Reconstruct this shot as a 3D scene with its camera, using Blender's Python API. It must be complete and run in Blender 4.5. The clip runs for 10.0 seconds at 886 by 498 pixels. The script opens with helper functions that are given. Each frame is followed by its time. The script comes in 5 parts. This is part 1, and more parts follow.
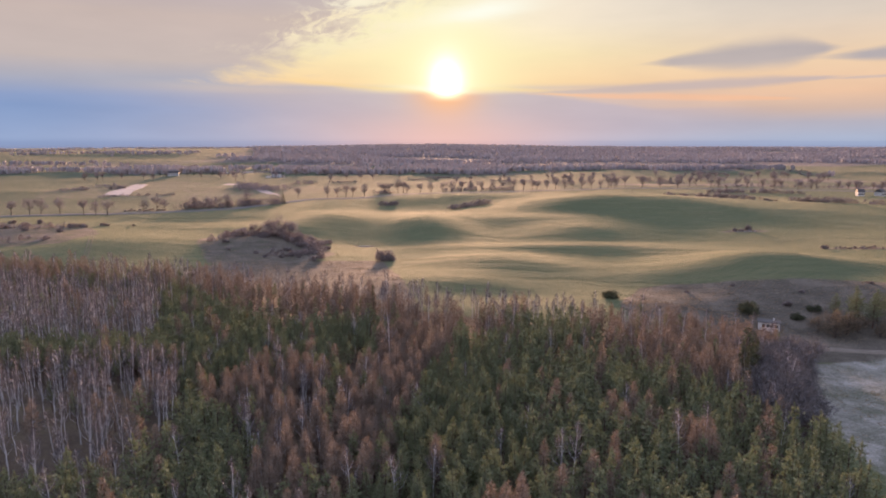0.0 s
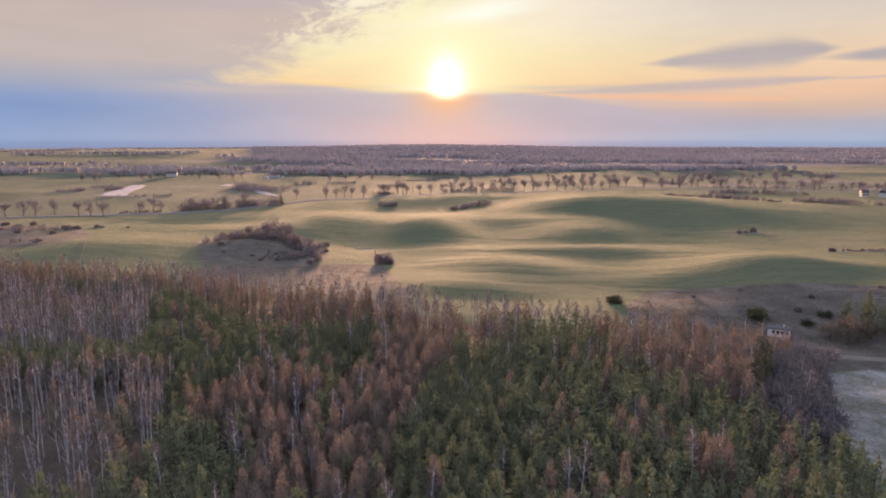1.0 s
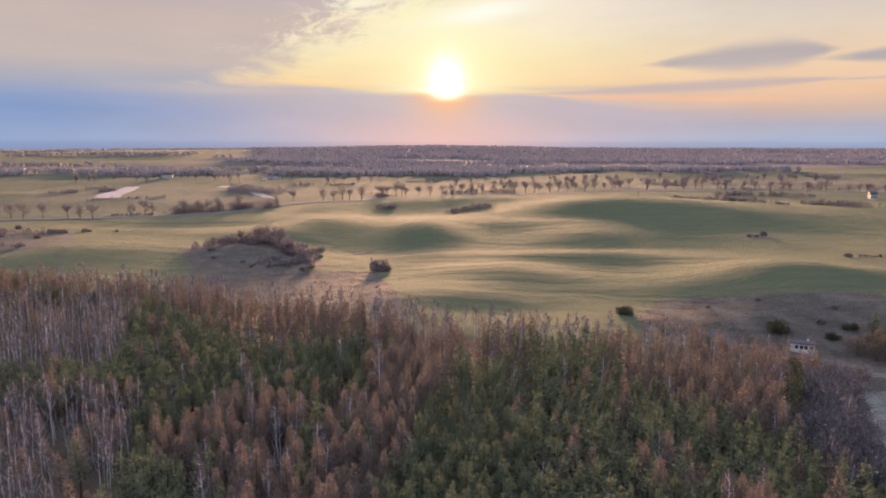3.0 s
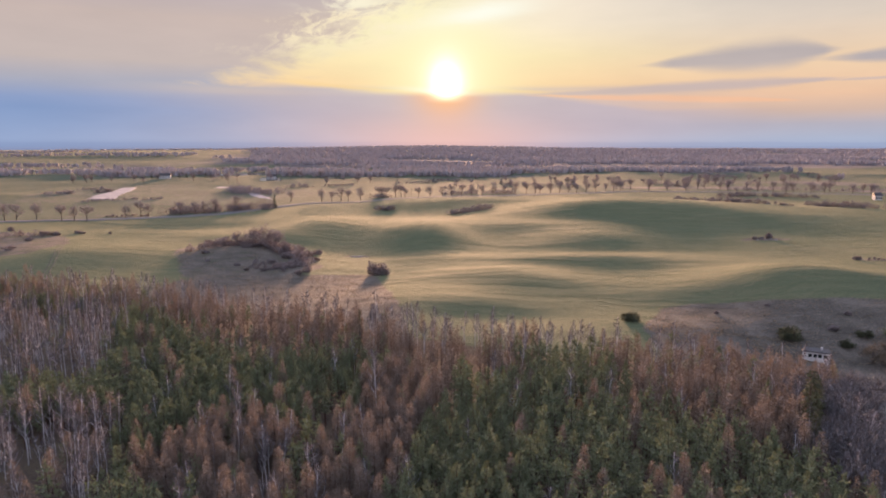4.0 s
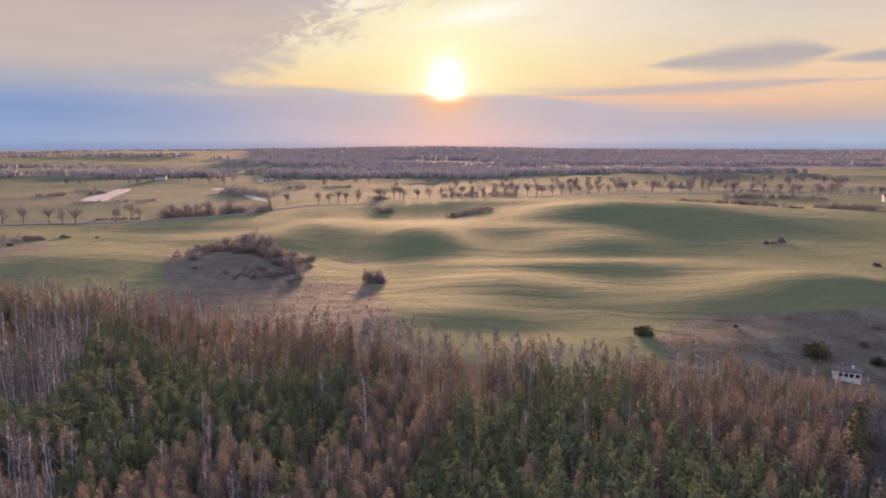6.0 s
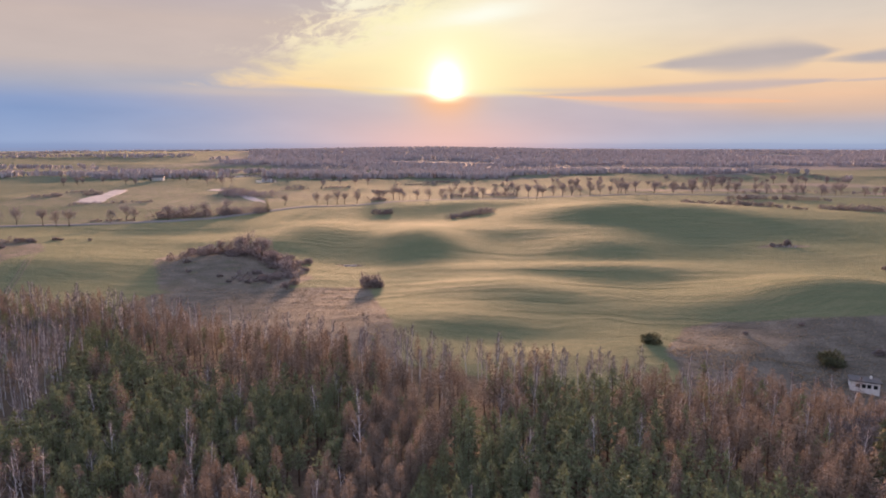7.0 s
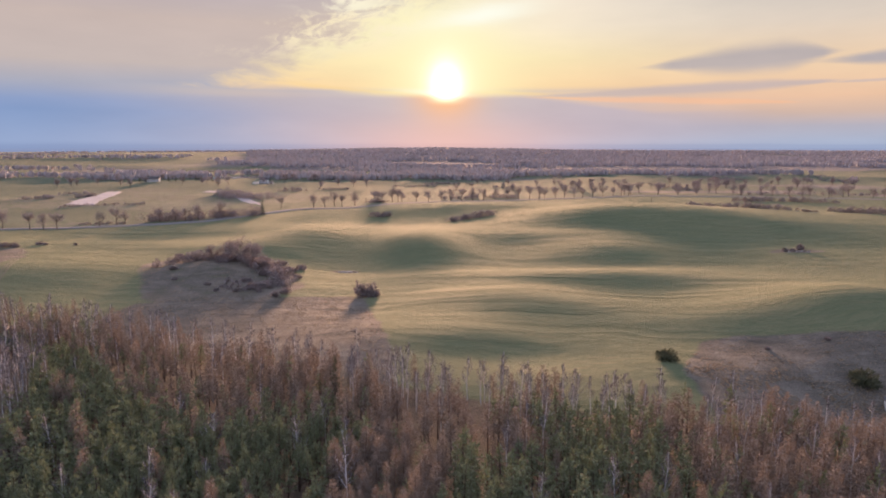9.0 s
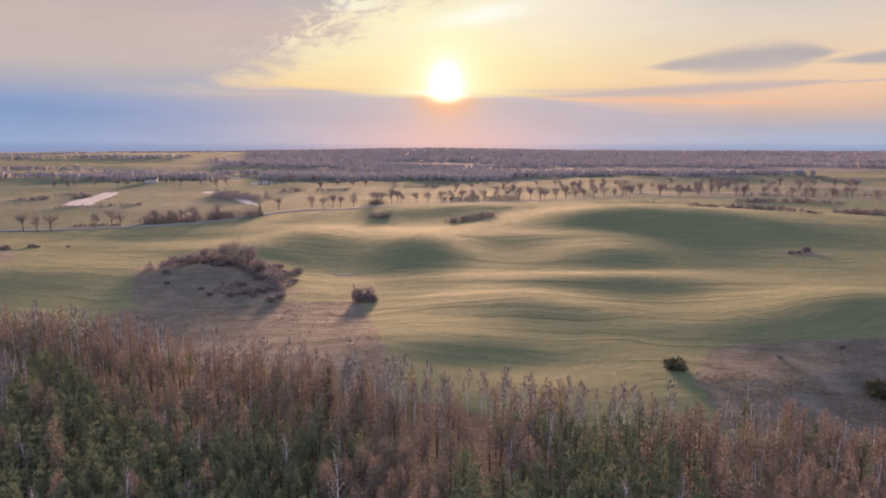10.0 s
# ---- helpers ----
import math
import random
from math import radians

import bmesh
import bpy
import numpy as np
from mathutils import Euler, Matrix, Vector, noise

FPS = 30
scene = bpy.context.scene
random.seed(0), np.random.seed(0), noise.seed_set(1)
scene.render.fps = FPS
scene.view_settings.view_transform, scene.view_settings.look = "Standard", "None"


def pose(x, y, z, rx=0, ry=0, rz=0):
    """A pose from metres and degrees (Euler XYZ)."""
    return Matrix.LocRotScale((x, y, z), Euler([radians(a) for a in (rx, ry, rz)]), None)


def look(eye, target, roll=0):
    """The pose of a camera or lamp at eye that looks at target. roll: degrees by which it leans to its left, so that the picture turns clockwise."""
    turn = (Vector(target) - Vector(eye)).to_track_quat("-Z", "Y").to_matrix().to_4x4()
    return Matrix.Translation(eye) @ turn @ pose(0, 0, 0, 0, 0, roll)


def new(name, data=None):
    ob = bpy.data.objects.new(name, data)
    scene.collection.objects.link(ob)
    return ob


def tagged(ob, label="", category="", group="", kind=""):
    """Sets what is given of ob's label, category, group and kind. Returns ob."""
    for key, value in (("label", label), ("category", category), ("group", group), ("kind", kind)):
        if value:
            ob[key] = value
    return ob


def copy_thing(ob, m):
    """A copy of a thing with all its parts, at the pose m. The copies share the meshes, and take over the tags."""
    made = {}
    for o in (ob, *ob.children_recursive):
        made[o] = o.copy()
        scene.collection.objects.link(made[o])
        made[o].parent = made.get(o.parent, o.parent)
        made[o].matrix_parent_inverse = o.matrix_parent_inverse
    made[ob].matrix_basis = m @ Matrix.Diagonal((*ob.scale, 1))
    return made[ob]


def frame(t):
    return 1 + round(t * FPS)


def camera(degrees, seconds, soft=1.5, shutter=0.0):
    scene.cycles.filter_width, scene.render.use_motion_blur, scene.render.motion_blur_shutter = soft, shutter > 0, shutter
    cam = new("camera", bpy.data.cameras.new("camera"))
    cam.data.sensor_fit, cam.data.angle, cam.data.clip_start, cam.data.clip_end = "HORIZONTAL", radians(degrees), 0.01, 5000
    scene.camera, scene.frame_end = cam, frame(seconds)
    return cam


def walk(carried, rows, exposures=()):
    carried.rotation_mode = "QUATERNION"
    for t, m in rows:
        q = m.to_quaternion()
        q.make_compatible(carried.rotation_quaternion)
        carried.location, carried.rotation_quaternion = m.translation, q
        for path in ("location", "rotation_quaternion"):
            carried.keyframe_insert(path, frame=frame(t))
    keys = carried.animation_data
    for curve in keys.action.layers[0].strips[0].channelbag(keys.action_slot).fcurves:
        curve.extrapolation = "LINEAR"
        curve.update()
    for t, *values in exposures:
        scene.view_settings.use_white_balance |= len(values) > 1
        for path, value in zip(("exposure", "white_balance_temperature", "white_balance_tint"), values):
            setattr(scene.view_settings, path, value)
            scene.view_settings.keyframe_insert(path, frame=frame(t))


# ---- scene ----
# A drone flies straight towards a low evening sun, 55 m above a young forest and rolling fields.
cam = camera(67.75, 10.0, soft=1.9)


def flight(t):
    s = t / 10
    return pose(1.453 * s + 0.072 * s * (1 - s),
                71 * s + 0.14 * s * (1 - s) - 5.835 * s * (1 - s) * (1 - 2 * s),
                55 + 0.302 * s + 0.102 * s * (1 - s),
                90 - 9.309 + 0.323 * s, 0, -0.21 - 0.032 * s)


EXPOSURE = 2.3
walk(cam, [(t * 0.5, flight(t * 0.5)) for t in range(21)], [(0.0, EXPOSURE), (10.0, EXPOSURE)])

# ---- world and sun ----
SUN_AZ, SUN_EL = 0.5, 4.85      # degrees to the right of +Y, above the horizon
GAIN = 2.0 ** EXPOSURE


def lin(r, g, b):
    """Linear colour from 0-255 display values."""
    return tuple(((v / 255 + 0.055) / 1.055) ** 2.4 if v > 10 else v / 3294 for v in (r, g, b))


world = bpy.data.worlds.new("evening_sky")
scene.world = world
world.use_nodes = True
wt = world.node_tree
wt.nodes.clear()


class Graph:
    """Small helper to write node maths as calls."""

    def __init__(self, tree):
        self.t = tree

    def put(self, sock, v):
        if isinstance(v, (int, float)):
            sock.default_value = v
        elif isinstance(v, tuple):
            sock.default_value = (*v, 1.0) if len(v) == 3 and len(sock.default_value) == 4 else v
        else:
            self.t.links.new(v, sock)

    def m(self, op, a, b=0.0, c=0.0):
        n = self.t.nodes.new("ShaderNodeMath")
        n.operation = op
        for s, v in zip(n.inputs, (a, b, c)):
            self.put(s, v)
        return n.outputs[0]

    def step(self, x, lo, hi, a=0.0, b=1.0):
        n = self.t.nodes.new("ShaderNodeMapRange")
        n.interpolation_type = "SMOOTHSTEP"
        for k, v in zip(("Value", "From Min", "From Max", "To Min", "To Max"), (x, lo, hi, a, b)):
            self.put(n.inputs[k], v)
        return n.outputs[0]

    def mix(self, f, a, b, kind="MIX"):
        n = self.t.nodes.new("ShaderNodeMix")
        n.data_type, n.blend_type = "RGBA", kind
        n.clamp_factor = True
        self.put(n.inputs[0], f)
        self.put(n.inputs[6], a)
        self.put(n.inputs[7], b)
        return n.outputs[2]

    def ramp(self, x, stops):
        n = self.t.nodes.new("ShaderNodeValToRGB")
        els = n.color_ramp.elements
        while len(els) < len(stops):
            els.new(0.5)
        for e, (p, c) in zip(els, stops):
            e.position, e.color = p, (*c, 1)
        self.put(n.inputs[0], x)
        return n.outputs[0]

    def noise(self, vec, scale, detail=4.0, rough=0.55, dist=0.0):
        n = self.t.nodes.new("ShaderNodeTexNoise")
        if vec is not None:
            self.t.links.new(vec, n.inputs["Vector"])
        for k, v in (("Scale", scale), ("Detail", detail), ("Roughness", rough), ("Distortion", dist)):
            n.inputs[k].default_value = v
        return n.outputs[0]

    def vec(self, x, y, z):
        n = self.t.nodes.new("ShaderNodeCombineXYZ")
        for s, v in zip(n.inputs, (x, y, z)):
            self.put(s, v)
        return n.outputs[0]


def build_sky():
    g = Graph(wt)
    tc = wt.nodes.new("ShaderNodeTexCoord")
    sep = wt.nodes.new("ShaderNodeSeparateXYZ")
    wt.links.new(tc.outputs["Generated"], sep.inputs[0])
    x, y, z = sep.outputs
    el = g.m("MULTIPLY", g.m("ARCSINE", z), 57.2958)
    az = g.m("MULTIPLY", g.m("ARCTAN2", x, y), 57.2958)
    # ramps over elevation, -2 to 16 degrees
    u = g.m("DIVIDE", g.m("ADD", el, 2.0), 18.0)

    def at(e):
        return (e + 2.0) / 18.0
    left = g.ramp(u, [(0.0, lin(120, 130, 160)), (at(-0.5), lin(133, 156, 198)), (at(0.3), lin(150, 172, 212)), (at(2.6), lin(134, 160, 206)),
                      (at(3.3), lin(142, 163, 206)), (at(4.7), lin(176, 177, 194)), (at(6.2), lin(203, 188, 185)), (at(9.6), lin(207, 188, 182)), (at(12.4), lin(188, 178, 187)), (1.0, (0.77, 0.84, 1.19))])
    mid = g.ramp(u, [(0.0, lin(135, 130, 150)), (at(-0.5), lin(158, 168, 198)), (at(0.3), lin(182, 184, 208)), (at(2.4), lin(186, 181, 200)),
                     (at(3.7), lin(206, 190, 190)), (at(4.6), lin(253, 217, 168)), (at(7.0), lin(255, 236, 188)), (at(9.5), lin(255, 240, 216)), (at(12.2), lin(248, 234, 218)), (1.0, (0.77, 0.84, 1.19))])
    right = g.ramp(u, [(0.0, lin(120, 132, 165)), (at(-0.5), lin(158, 176, 210)), (at(0.3), lin(174, 187, 214)), (at(1.4), lin(184, 182, 198)),
                       (at(2.4), lin(216, 188, 176)), (at(3.6), lin(242, 200, 170)), (at(6.0), lin(246, 214, 180)), (at(9.0), lin(229, 213, 198)), (at(12.3), lin(212, 206, 201)), (1.0, (0.77, 0.84, 1.19))])
    soft = g.noise(g.vec(g.m("MULTIPLY", az, 0.03), g.m("MULTIPLY", el, 0.16), 3.1), 1.6, 4, 0.55, 0.3)
    azn = g.m("ADD", az, g.m("MULTIPLY", g.m("SUBTRACT", soft, 0.5), 9.0))
    side = g.step(azn, 3.0, 30.0)
    # the lit opening of the sky begins farther right the higher one looks on the left
    up = g.m("SUBTRACT", el, 6.0)
    edge = g.m("ADD", g.m("ADD", g.m("MULTIPLY", up, 1.6), g.m("MULTIPLY", g.m("MULTIPLY", up, g.m("ABSOLUTE", up)), 0.14)), -14.4)
    fine = g.noise(g.vec(g.m("MULTIPLY", az, 0.22), g.m("MULTIPLY", el, 0.75), 8.0), 1.0, 6, 0.62, 0.6)
    wob = g.m("ADD", az, g.m("MULTIPLY", g.m("SUBTRACT", fine, 0.5), 15.0))
    d = g.m("SUBTRACT", wob, edge)
    opening = g.step(d, -4.0, 4.5)
    low = g.step(el, 4.9, 3.9)
    opening = g.m("MAXIMUM", g.m("MULTIPLY", opening, g.m("SUBTRACT", 1.0, low)), g.m("MULTIPLY", low, g.step(azn, -34.0, -3.0)))
    col = g.mix(opening, left, mid)
    col = g.mix(side, col, right)
    # bank of cloud below the sun, with a crisp upper rim that falls to the right
    rim_el = g.m("SUBTRACT", g.m("ADD", 4.22, g.m("MULTIPLY", g.step(az, -4.0, -16.0), 0.9)), g.m("MULTIPLY", g.step(az, 5.0, 19.0), 1.5))
    rn = g.noise(g.vec(g.m("MULTIPLY", az, 0.12), g.m("MULTIPLY", el, 0.5), 1.0), 2.0, 5, 0.6)
    d_rim = g.m("SUBTRACT", g.m("ADD", rim_el, g.m("MULTIPLY", g.m("SUBTRACT", rn, 0.5), 0.45)), el)
    bank = g.m("MULTIPLY", g.step(d_rim, -0.06, 0.4), g.step(el, -0.4, 1.5))
    bank = g.m("MULTIPLY", bank, g.m("MULTIPLY", g.step(az, -20.0, -8.0), g.step(az, 30.0, 12.0)))
    col = g.mix(g.m("MULTIPLY", bank, 0.75), col, lin(187, 180, 198))
    rim_glow = g.m("MULTIPLY", g.m("EXPONENT", g.m("MULTIPLY", g.m("POWER", g.m("DIVIDE", g.m("ADD", d_rim, 0.12), 0.16), 2.0), -1.0)), g.m("MULTIPLY", g.step(az, -16.0, -4.0), g.step(az, 14.0, 3.0)))
    col = g.mix(g.m("MULTIPLY", rim_glow, 0.6), col, lin(255, 214, 140))
    # two long grey streaks on the right
    sn = g.m("SUBTRACT", g.noise(g.vec(g.m("MULTIPLY", az, 0.10), g.m("MULTIPLY", el, 0.55), 5.0), 1.5, 5, 0.6), 0.5)

    def streak(a0, a1, e0, slope, half, amount, c):
        nonlocal col
        mid_e = g.m("ADD", e0, g.m("MULTIPLY", g.m("SUBTRACT", az, (a0 + a1) / 2), slope))
        dd = g.m("ABSOLUTE", g.m("ADD", g.m("SUBTRACT", el, mid_e), g.m("MULTIPLY", sn, 0.5)))
        taper = g.m("MULTIPLY", g.step(az, a0, a0 + (a1 - a0) * 0.6), g.step(az, a1, a1 - (a1 - a0) * 0.3))
        f = g.m("MULTIPLY", g.m("SUBTRACT", 1.0, g.step(g.m("DIVIDE", dd, g.m("ADD", g.m("MULTIPLY", taper, half), 0.02)), 0.2, 1.2)), g.step(taper, 0.0, 0.4))
        col = g.mix(g.m("MULTIPLY", f, amount), col, c)
    streak(14.5, 31.5, 6.35, 0.045, 1.25, 0.9, lin(186, 177, 181))
    streak(26.0, 50.0, 6.2, 0.02, 1.2, 0.9, lin(180, 174, 182))
    streak(3.0, 33.0, 4.25, 0.03, 0.5, 0.8, lin(200, 184, 186))
    streak(27.0, 44.0, 4.5, 0.0, 0.18, 0.6, lin(198, 184, 187))
    streak(4.0, 30.0, 3.55, -0.035, 0.30, 0.6, lin(255, 196, 158))
    # wisps that catch the light along the edge of the upper left cloud
    along, across = g.m("ADD", g.m("MULTIPLY", az, 0.94), g.m("MULTIPLY", el, 0.34)), g.m("SUBTRACT", g.m("MULTIPLY", el, 0.94), g.m("MULTIPLY", az, 0.34))
    wis = g.noise(g.vec(g.m("MULTIPLY", along, 0.55), g.m("MULTIPLY", across, 1.35), 2.0), 1.0, 6, 0.66, 0.9)
    band = g.m("MULTIPLY", g.step(d, -7.5, -1.0), g.step(d, 6.0, 1.5))
    band = g.m("MULTIPLY", band, g.m("MULTIPLY", g.step(el, 6.2, 9.0), g.step(az, 3.0, -3.0)))
    col = g.mix(g.m("MULTIPLY", g.m("MULTIPLY", band, g.step(wis, 0.44, 0.60)), 0.9), col, lin(255, 238, 205))
    col = g.mix(g.m("MULTIPLY", g.m("MULTIPLY", band, g.step(wis, 0.44, 0.30)), 0.5), col, lin(200, 180, 165))
    lit_edge = g.m("MULTIPLY", g.m("EXPONENT", g.m("MULTIPLY", g.m("POWER", g.m("DIVIDE", g.m("SUBTRACT", d, 2.2), 1.7), 2.0), -1.0)), g.m("MULTIPLY", g.step(el, 6.0, 9.0), g.step(az, 2.0, -4.0)))
    col = g.mix(g.m("MULTIPLY", lit_edge, 0.7), col, lin(255, 245, 200))
    puff = g.m("MULTIPLY", g.m("EXPONENT", g.m("MULTIPLY", g.m("POWER", g.m("DIVIDE", g.m("ADD", az, 7.0), 3.4), 2.0), -1.0)), g.step(el, 10.0, 11.2))
    col = g.mix(g.m("MULTIPLY", puff, g.step(fine, 0.46, 0.60)), col, lin(255, 247, 224))
    # general faint mottling of high cloud
    col = g.mix(0.10, col, g.ramp(g.noise(g.vec(g.m("MULTIPLY", az, 0.08), g.m("MULTIPLY", el, 0.35), 7.0), 1.8, 5), [(0.3, (0.25, 0.25, 0.28)), (0.75, (1.0, 0.93, 0.85))]), "MULTIPLY")
    # far ridges beyond the ground's end, seen through miles of air
    rh = g.m("MULTIPLY", g.m("SUBTRACT", g.noise(g.vec(g.m("MULTIPLY", az, 0.09), 0.0, 4.0), 2.0, 5), 0.5), 0.35)
    ridge = g.m("MULTIPLY", g.step(g.m("ADD", el, rh), 0.05, -0.03), 0.30)
    col = g.mix(ridge, col, lin(132, 152, 194))
    ridge = g.m("MULTIPLY", g.step(g.m("SUBTRACT", el, rh), -0.28, -0.36), 0.35)
    col = g.mix(ridge, col, lin(142, 150, 184))
    # the sun and its aureole, cut off by the rim of the bank
    sd = (math.sin(radians(SUN_AZ)) * math.cos(radians(SUN_EL)), math.cos(radians(SUN_AZ)) * math.cos(radians(SUN_EL)), math.sin(radians(SUN_EL)))
    dv = wt.nodes.new("ShaderNodeVectorMath")
    dv.operation = "DOT_PRODUCT"
    wt.links.new(tc.outputs["Generated"], dv.inputs[0])
    dv.inputs[1].default_value = sd
    ang = g.m("MULTIPLY", g.m("ARCCOSINE", g.m("MINIMUM", dv.outputs["Value"], 1.0)), 57.2958)
    dx, dy = g.m("SUBTRACT", az, SUN_AZ), g.m("SUBTRACT", el, SUN_EL + 0.6)
    oval = g.m("SQRT", g.m("ADD", g.m("POWER", dx, 2.0), g.m("POWER", g.m("MULTIPLY", dy, 0.8), 2.0)))

    def gauss(v, w):
        return g.m("EXPONENT", g.m("MULTIPLY", g.m("POWER", g.m("DIVIDE", v, w), 2.0), -1.0))
    above = g.m("SUBTRACT", 1.0, g.m("MULTIPLY", g.step(el, 4.35, 3.75), 0.93))
    above_soft = g.m("SUBTRACT", 1.0, g.m("MULTIPLY", g.step(el, 4.45, 3.7), 0.8))
    col = g.mix(g.m("MULTIPLY", gauss(oval, 9.0), g.m("MULTIPLY", above_soft, 0.3)), col, lin(255, 244, 196))
    col = g.mix(g.m("MULTIPLY", gauss(oval, 4.5), g.m("MULTIPLY", above, 0.95)), col, lin(255, 253, 200))
    below = g.m("MULTIPLY", gauss(ang, 2.7), g.step(el, 4.6, 4.0))
    col = g.mix(below, col, lin(255, 178, 112))
    col = g.mix(g.m("MULTIPLY", g.m("MULTIPLY", gauss(dx, 9.0), g.step(el, 4.0, 0.0)), 0.5), col, lin(226, 176, 178))
    # bright streak above the sun
    st = g.m("MULTIPLY", gauss(g.m("SUBTRACT", az, 3.6), 4.0), gauss(g.m("ADD", g.m("SUBTRACT", el, g.m("ADD", 10.55, g.m("MULTIPLY", g.m("SUBTRACT", az, 3.6), 0.14))), g.m("MULTIPLY", sn, 1.2)), 0.7))
    col = g.mix(st, col, lin(255, 255, 240))
    col = g.mix(g.m("MULTIPLY", gauss(oval, 2.0), above), col, lin(255, 254, 226))
    tall = g.m("SQRT", g.m("ADD", g.m("POWER", dx, 2.0), g.m("POWER", g.m("MULTIPLY", g.m("SUBTRACT", el, SUN_EL), 0.72), 2.0)))
    core = g.m("MULTIPLY", gauss(tall, 1.1), g.m("SUBTRACT", 1.0, g.m("MULTIPLY", g.step(el, 3.95, 3.15), 0.96)))
    # light spilling along the rim on both sides of the sun
    spill = g.m("MULTIPLY", gauss(g.m("ADD", dx, 0.6), 2.6), gauss(g.m("SUBTRACT", el, g.m("SUBTRACT", 4.22, g.m("MULTIPLY", dx, 0.06))), 0.24))
    col = g.mix(spill, col, lin(255, 255, 226))
    hot = g.m("MULTIPLY", core, 1.8)
    glow = wt.nodes.new("ShaderNodeMix")
    glow.data_type, glow.blend_type = "RGBA", "ADD"
    g.put(glow.inputs[0], 1.0)
    g.put(glow.inputs[6], col)
    g.put(glow.inputs[7], g.mix(1.0, (1.0, 0.93, 0.72), g.vec(hot, hot, hot), "MULTIPLY"))
    # the clear sky behind it all
    sky = wt.nodes.new("ShaderNodeTexSky")
    sky.sky_type, sky.sun_disc = "NISHITA", False
    sky.sun_elevation, sky.sun_rotation = radians(SUN_EL), radians(SUN_AZ)
    sky.dust_density = 0.5
    b1, b2 = wt.nodes.new("ShaderNodeBackground"), wt.nodes.new("ShaderNodeBackground")
    wt.links.new(sky.outputs[0], b1.inputs[0])
    b1.inputs[1].default_value = 0.08
    wt.links.new(glow.outputs[2], b2.inputs[0])
    b2.inputs[1].default_value = 0.97 / GAIN
    add, out = wt.nodes.new("ShaderNodeMixShader"), wt.nodes.new("ShaderNodeOutputWorld")
    add.inputs[0].default_value = 0.992      # thin high cloud hides nearly all of the clear sky
    wt.links.new(b1.outputs[0], add.inputs[1])
    wt.links.new(b2.outputs[0], add.inputs[2])
    wt.links.new(add.outputs[0], out.inputs[0])


build_sky()
sun = new("sun", bpy.data.lights.new("sun", "SUN"))
sun.data.energy, sun.data.angle, sun.data.color = 2.9, radians(7.0), (1.0, 0.57, 0.35)
sun_way = Vector((math.sin(radians(SUN_AZ)) * math.cos(radians(SUN_EL)), math.cos(radians(SUN_AZ)) * math.cos(radians(SUN_EL)), math.sin(radians(SUN_EL))))
sun.matrix_basis = look(sun_way * 300, (0, 0, 0))


# ---- materials ----
def surface(name, dark, light, scale, rough=0.9, vary=0.0, per="object", translucent=0.0, bump=0.0, fine=8.0, sheen=0.0, spec=0.3):
    """A matte natural surface: two colours mixed by coarse and fine noise, with variation by object or by piece."""
    m = bpy.data.materials.new(name)
    m.use_nodes = True
    t = m.node_tree
    g = Graph(t)
    b = t.nodes["Principled BSDF"]
    tc = t.nodes.new("ShaderNodeTexCoord")
    co = tc.outputs["Object"]
    n1, n2 = g.noise(co, scale, 4), g.noise(co, scale * fine, 3, 0.6)
    f = g.m("ADD", g.m("MULTIPLY", n1, 0.6), g.m("MULTIPLY", n2, 0.4))
    if vary:
        if per == "object":
            r = t.nodes.new("ShaderNodeObjectInfo").outputs["Random"]
        else:
            r = t.nodes.new("ShaderNodeNewGeometry").outputs["Random Per Island"]
        f = g.m("ADD", f, g.m("MULTIPLY", g.m("SUBTRACT", r, 0.5), vary))
    col = g.ramp(f, [(0.3, dark), (0.7, light)])
    t.links.new(col, b.inputs["Base Color"])
    b.inputs["Roughness"].default_value = rough
    b.inputs["Specular IOR Level"].default_value = spec
    if sheen:
        b.inputs["Sheen Weight"].default_value = sheen
        b.inputs["Sheen Roughness"].default_value = 0.6
    if bump:
        bn = t.nodes.new("ShaderNodeBump")
        bn.inputs["Strength"].default_value = bump
        bn.inputs["Distance"].default_value = 0.3 / scale
        t.links.new(n2, bn.inputs["Height"])
        t.links.new(bn.outputs[0], b.inputs["Normal"])
    if translucent:
        tr, mx = t.nodes.new("ShaderNodeBsdfTranslucent"), t.nodes.new("ShaderNodeMixShader")
        t.links.new(col, tr.inputs[0])
        mx.inputs[0].default_value = translucent
        t.links.new(b.outputs[0], mx.inputs[1])
        t.links.new(tr.outputs[0], mx.inputs[2])
        t.links.new(mx.outputs[0], t.nodes["Material Output"].inputs[0])
    return m


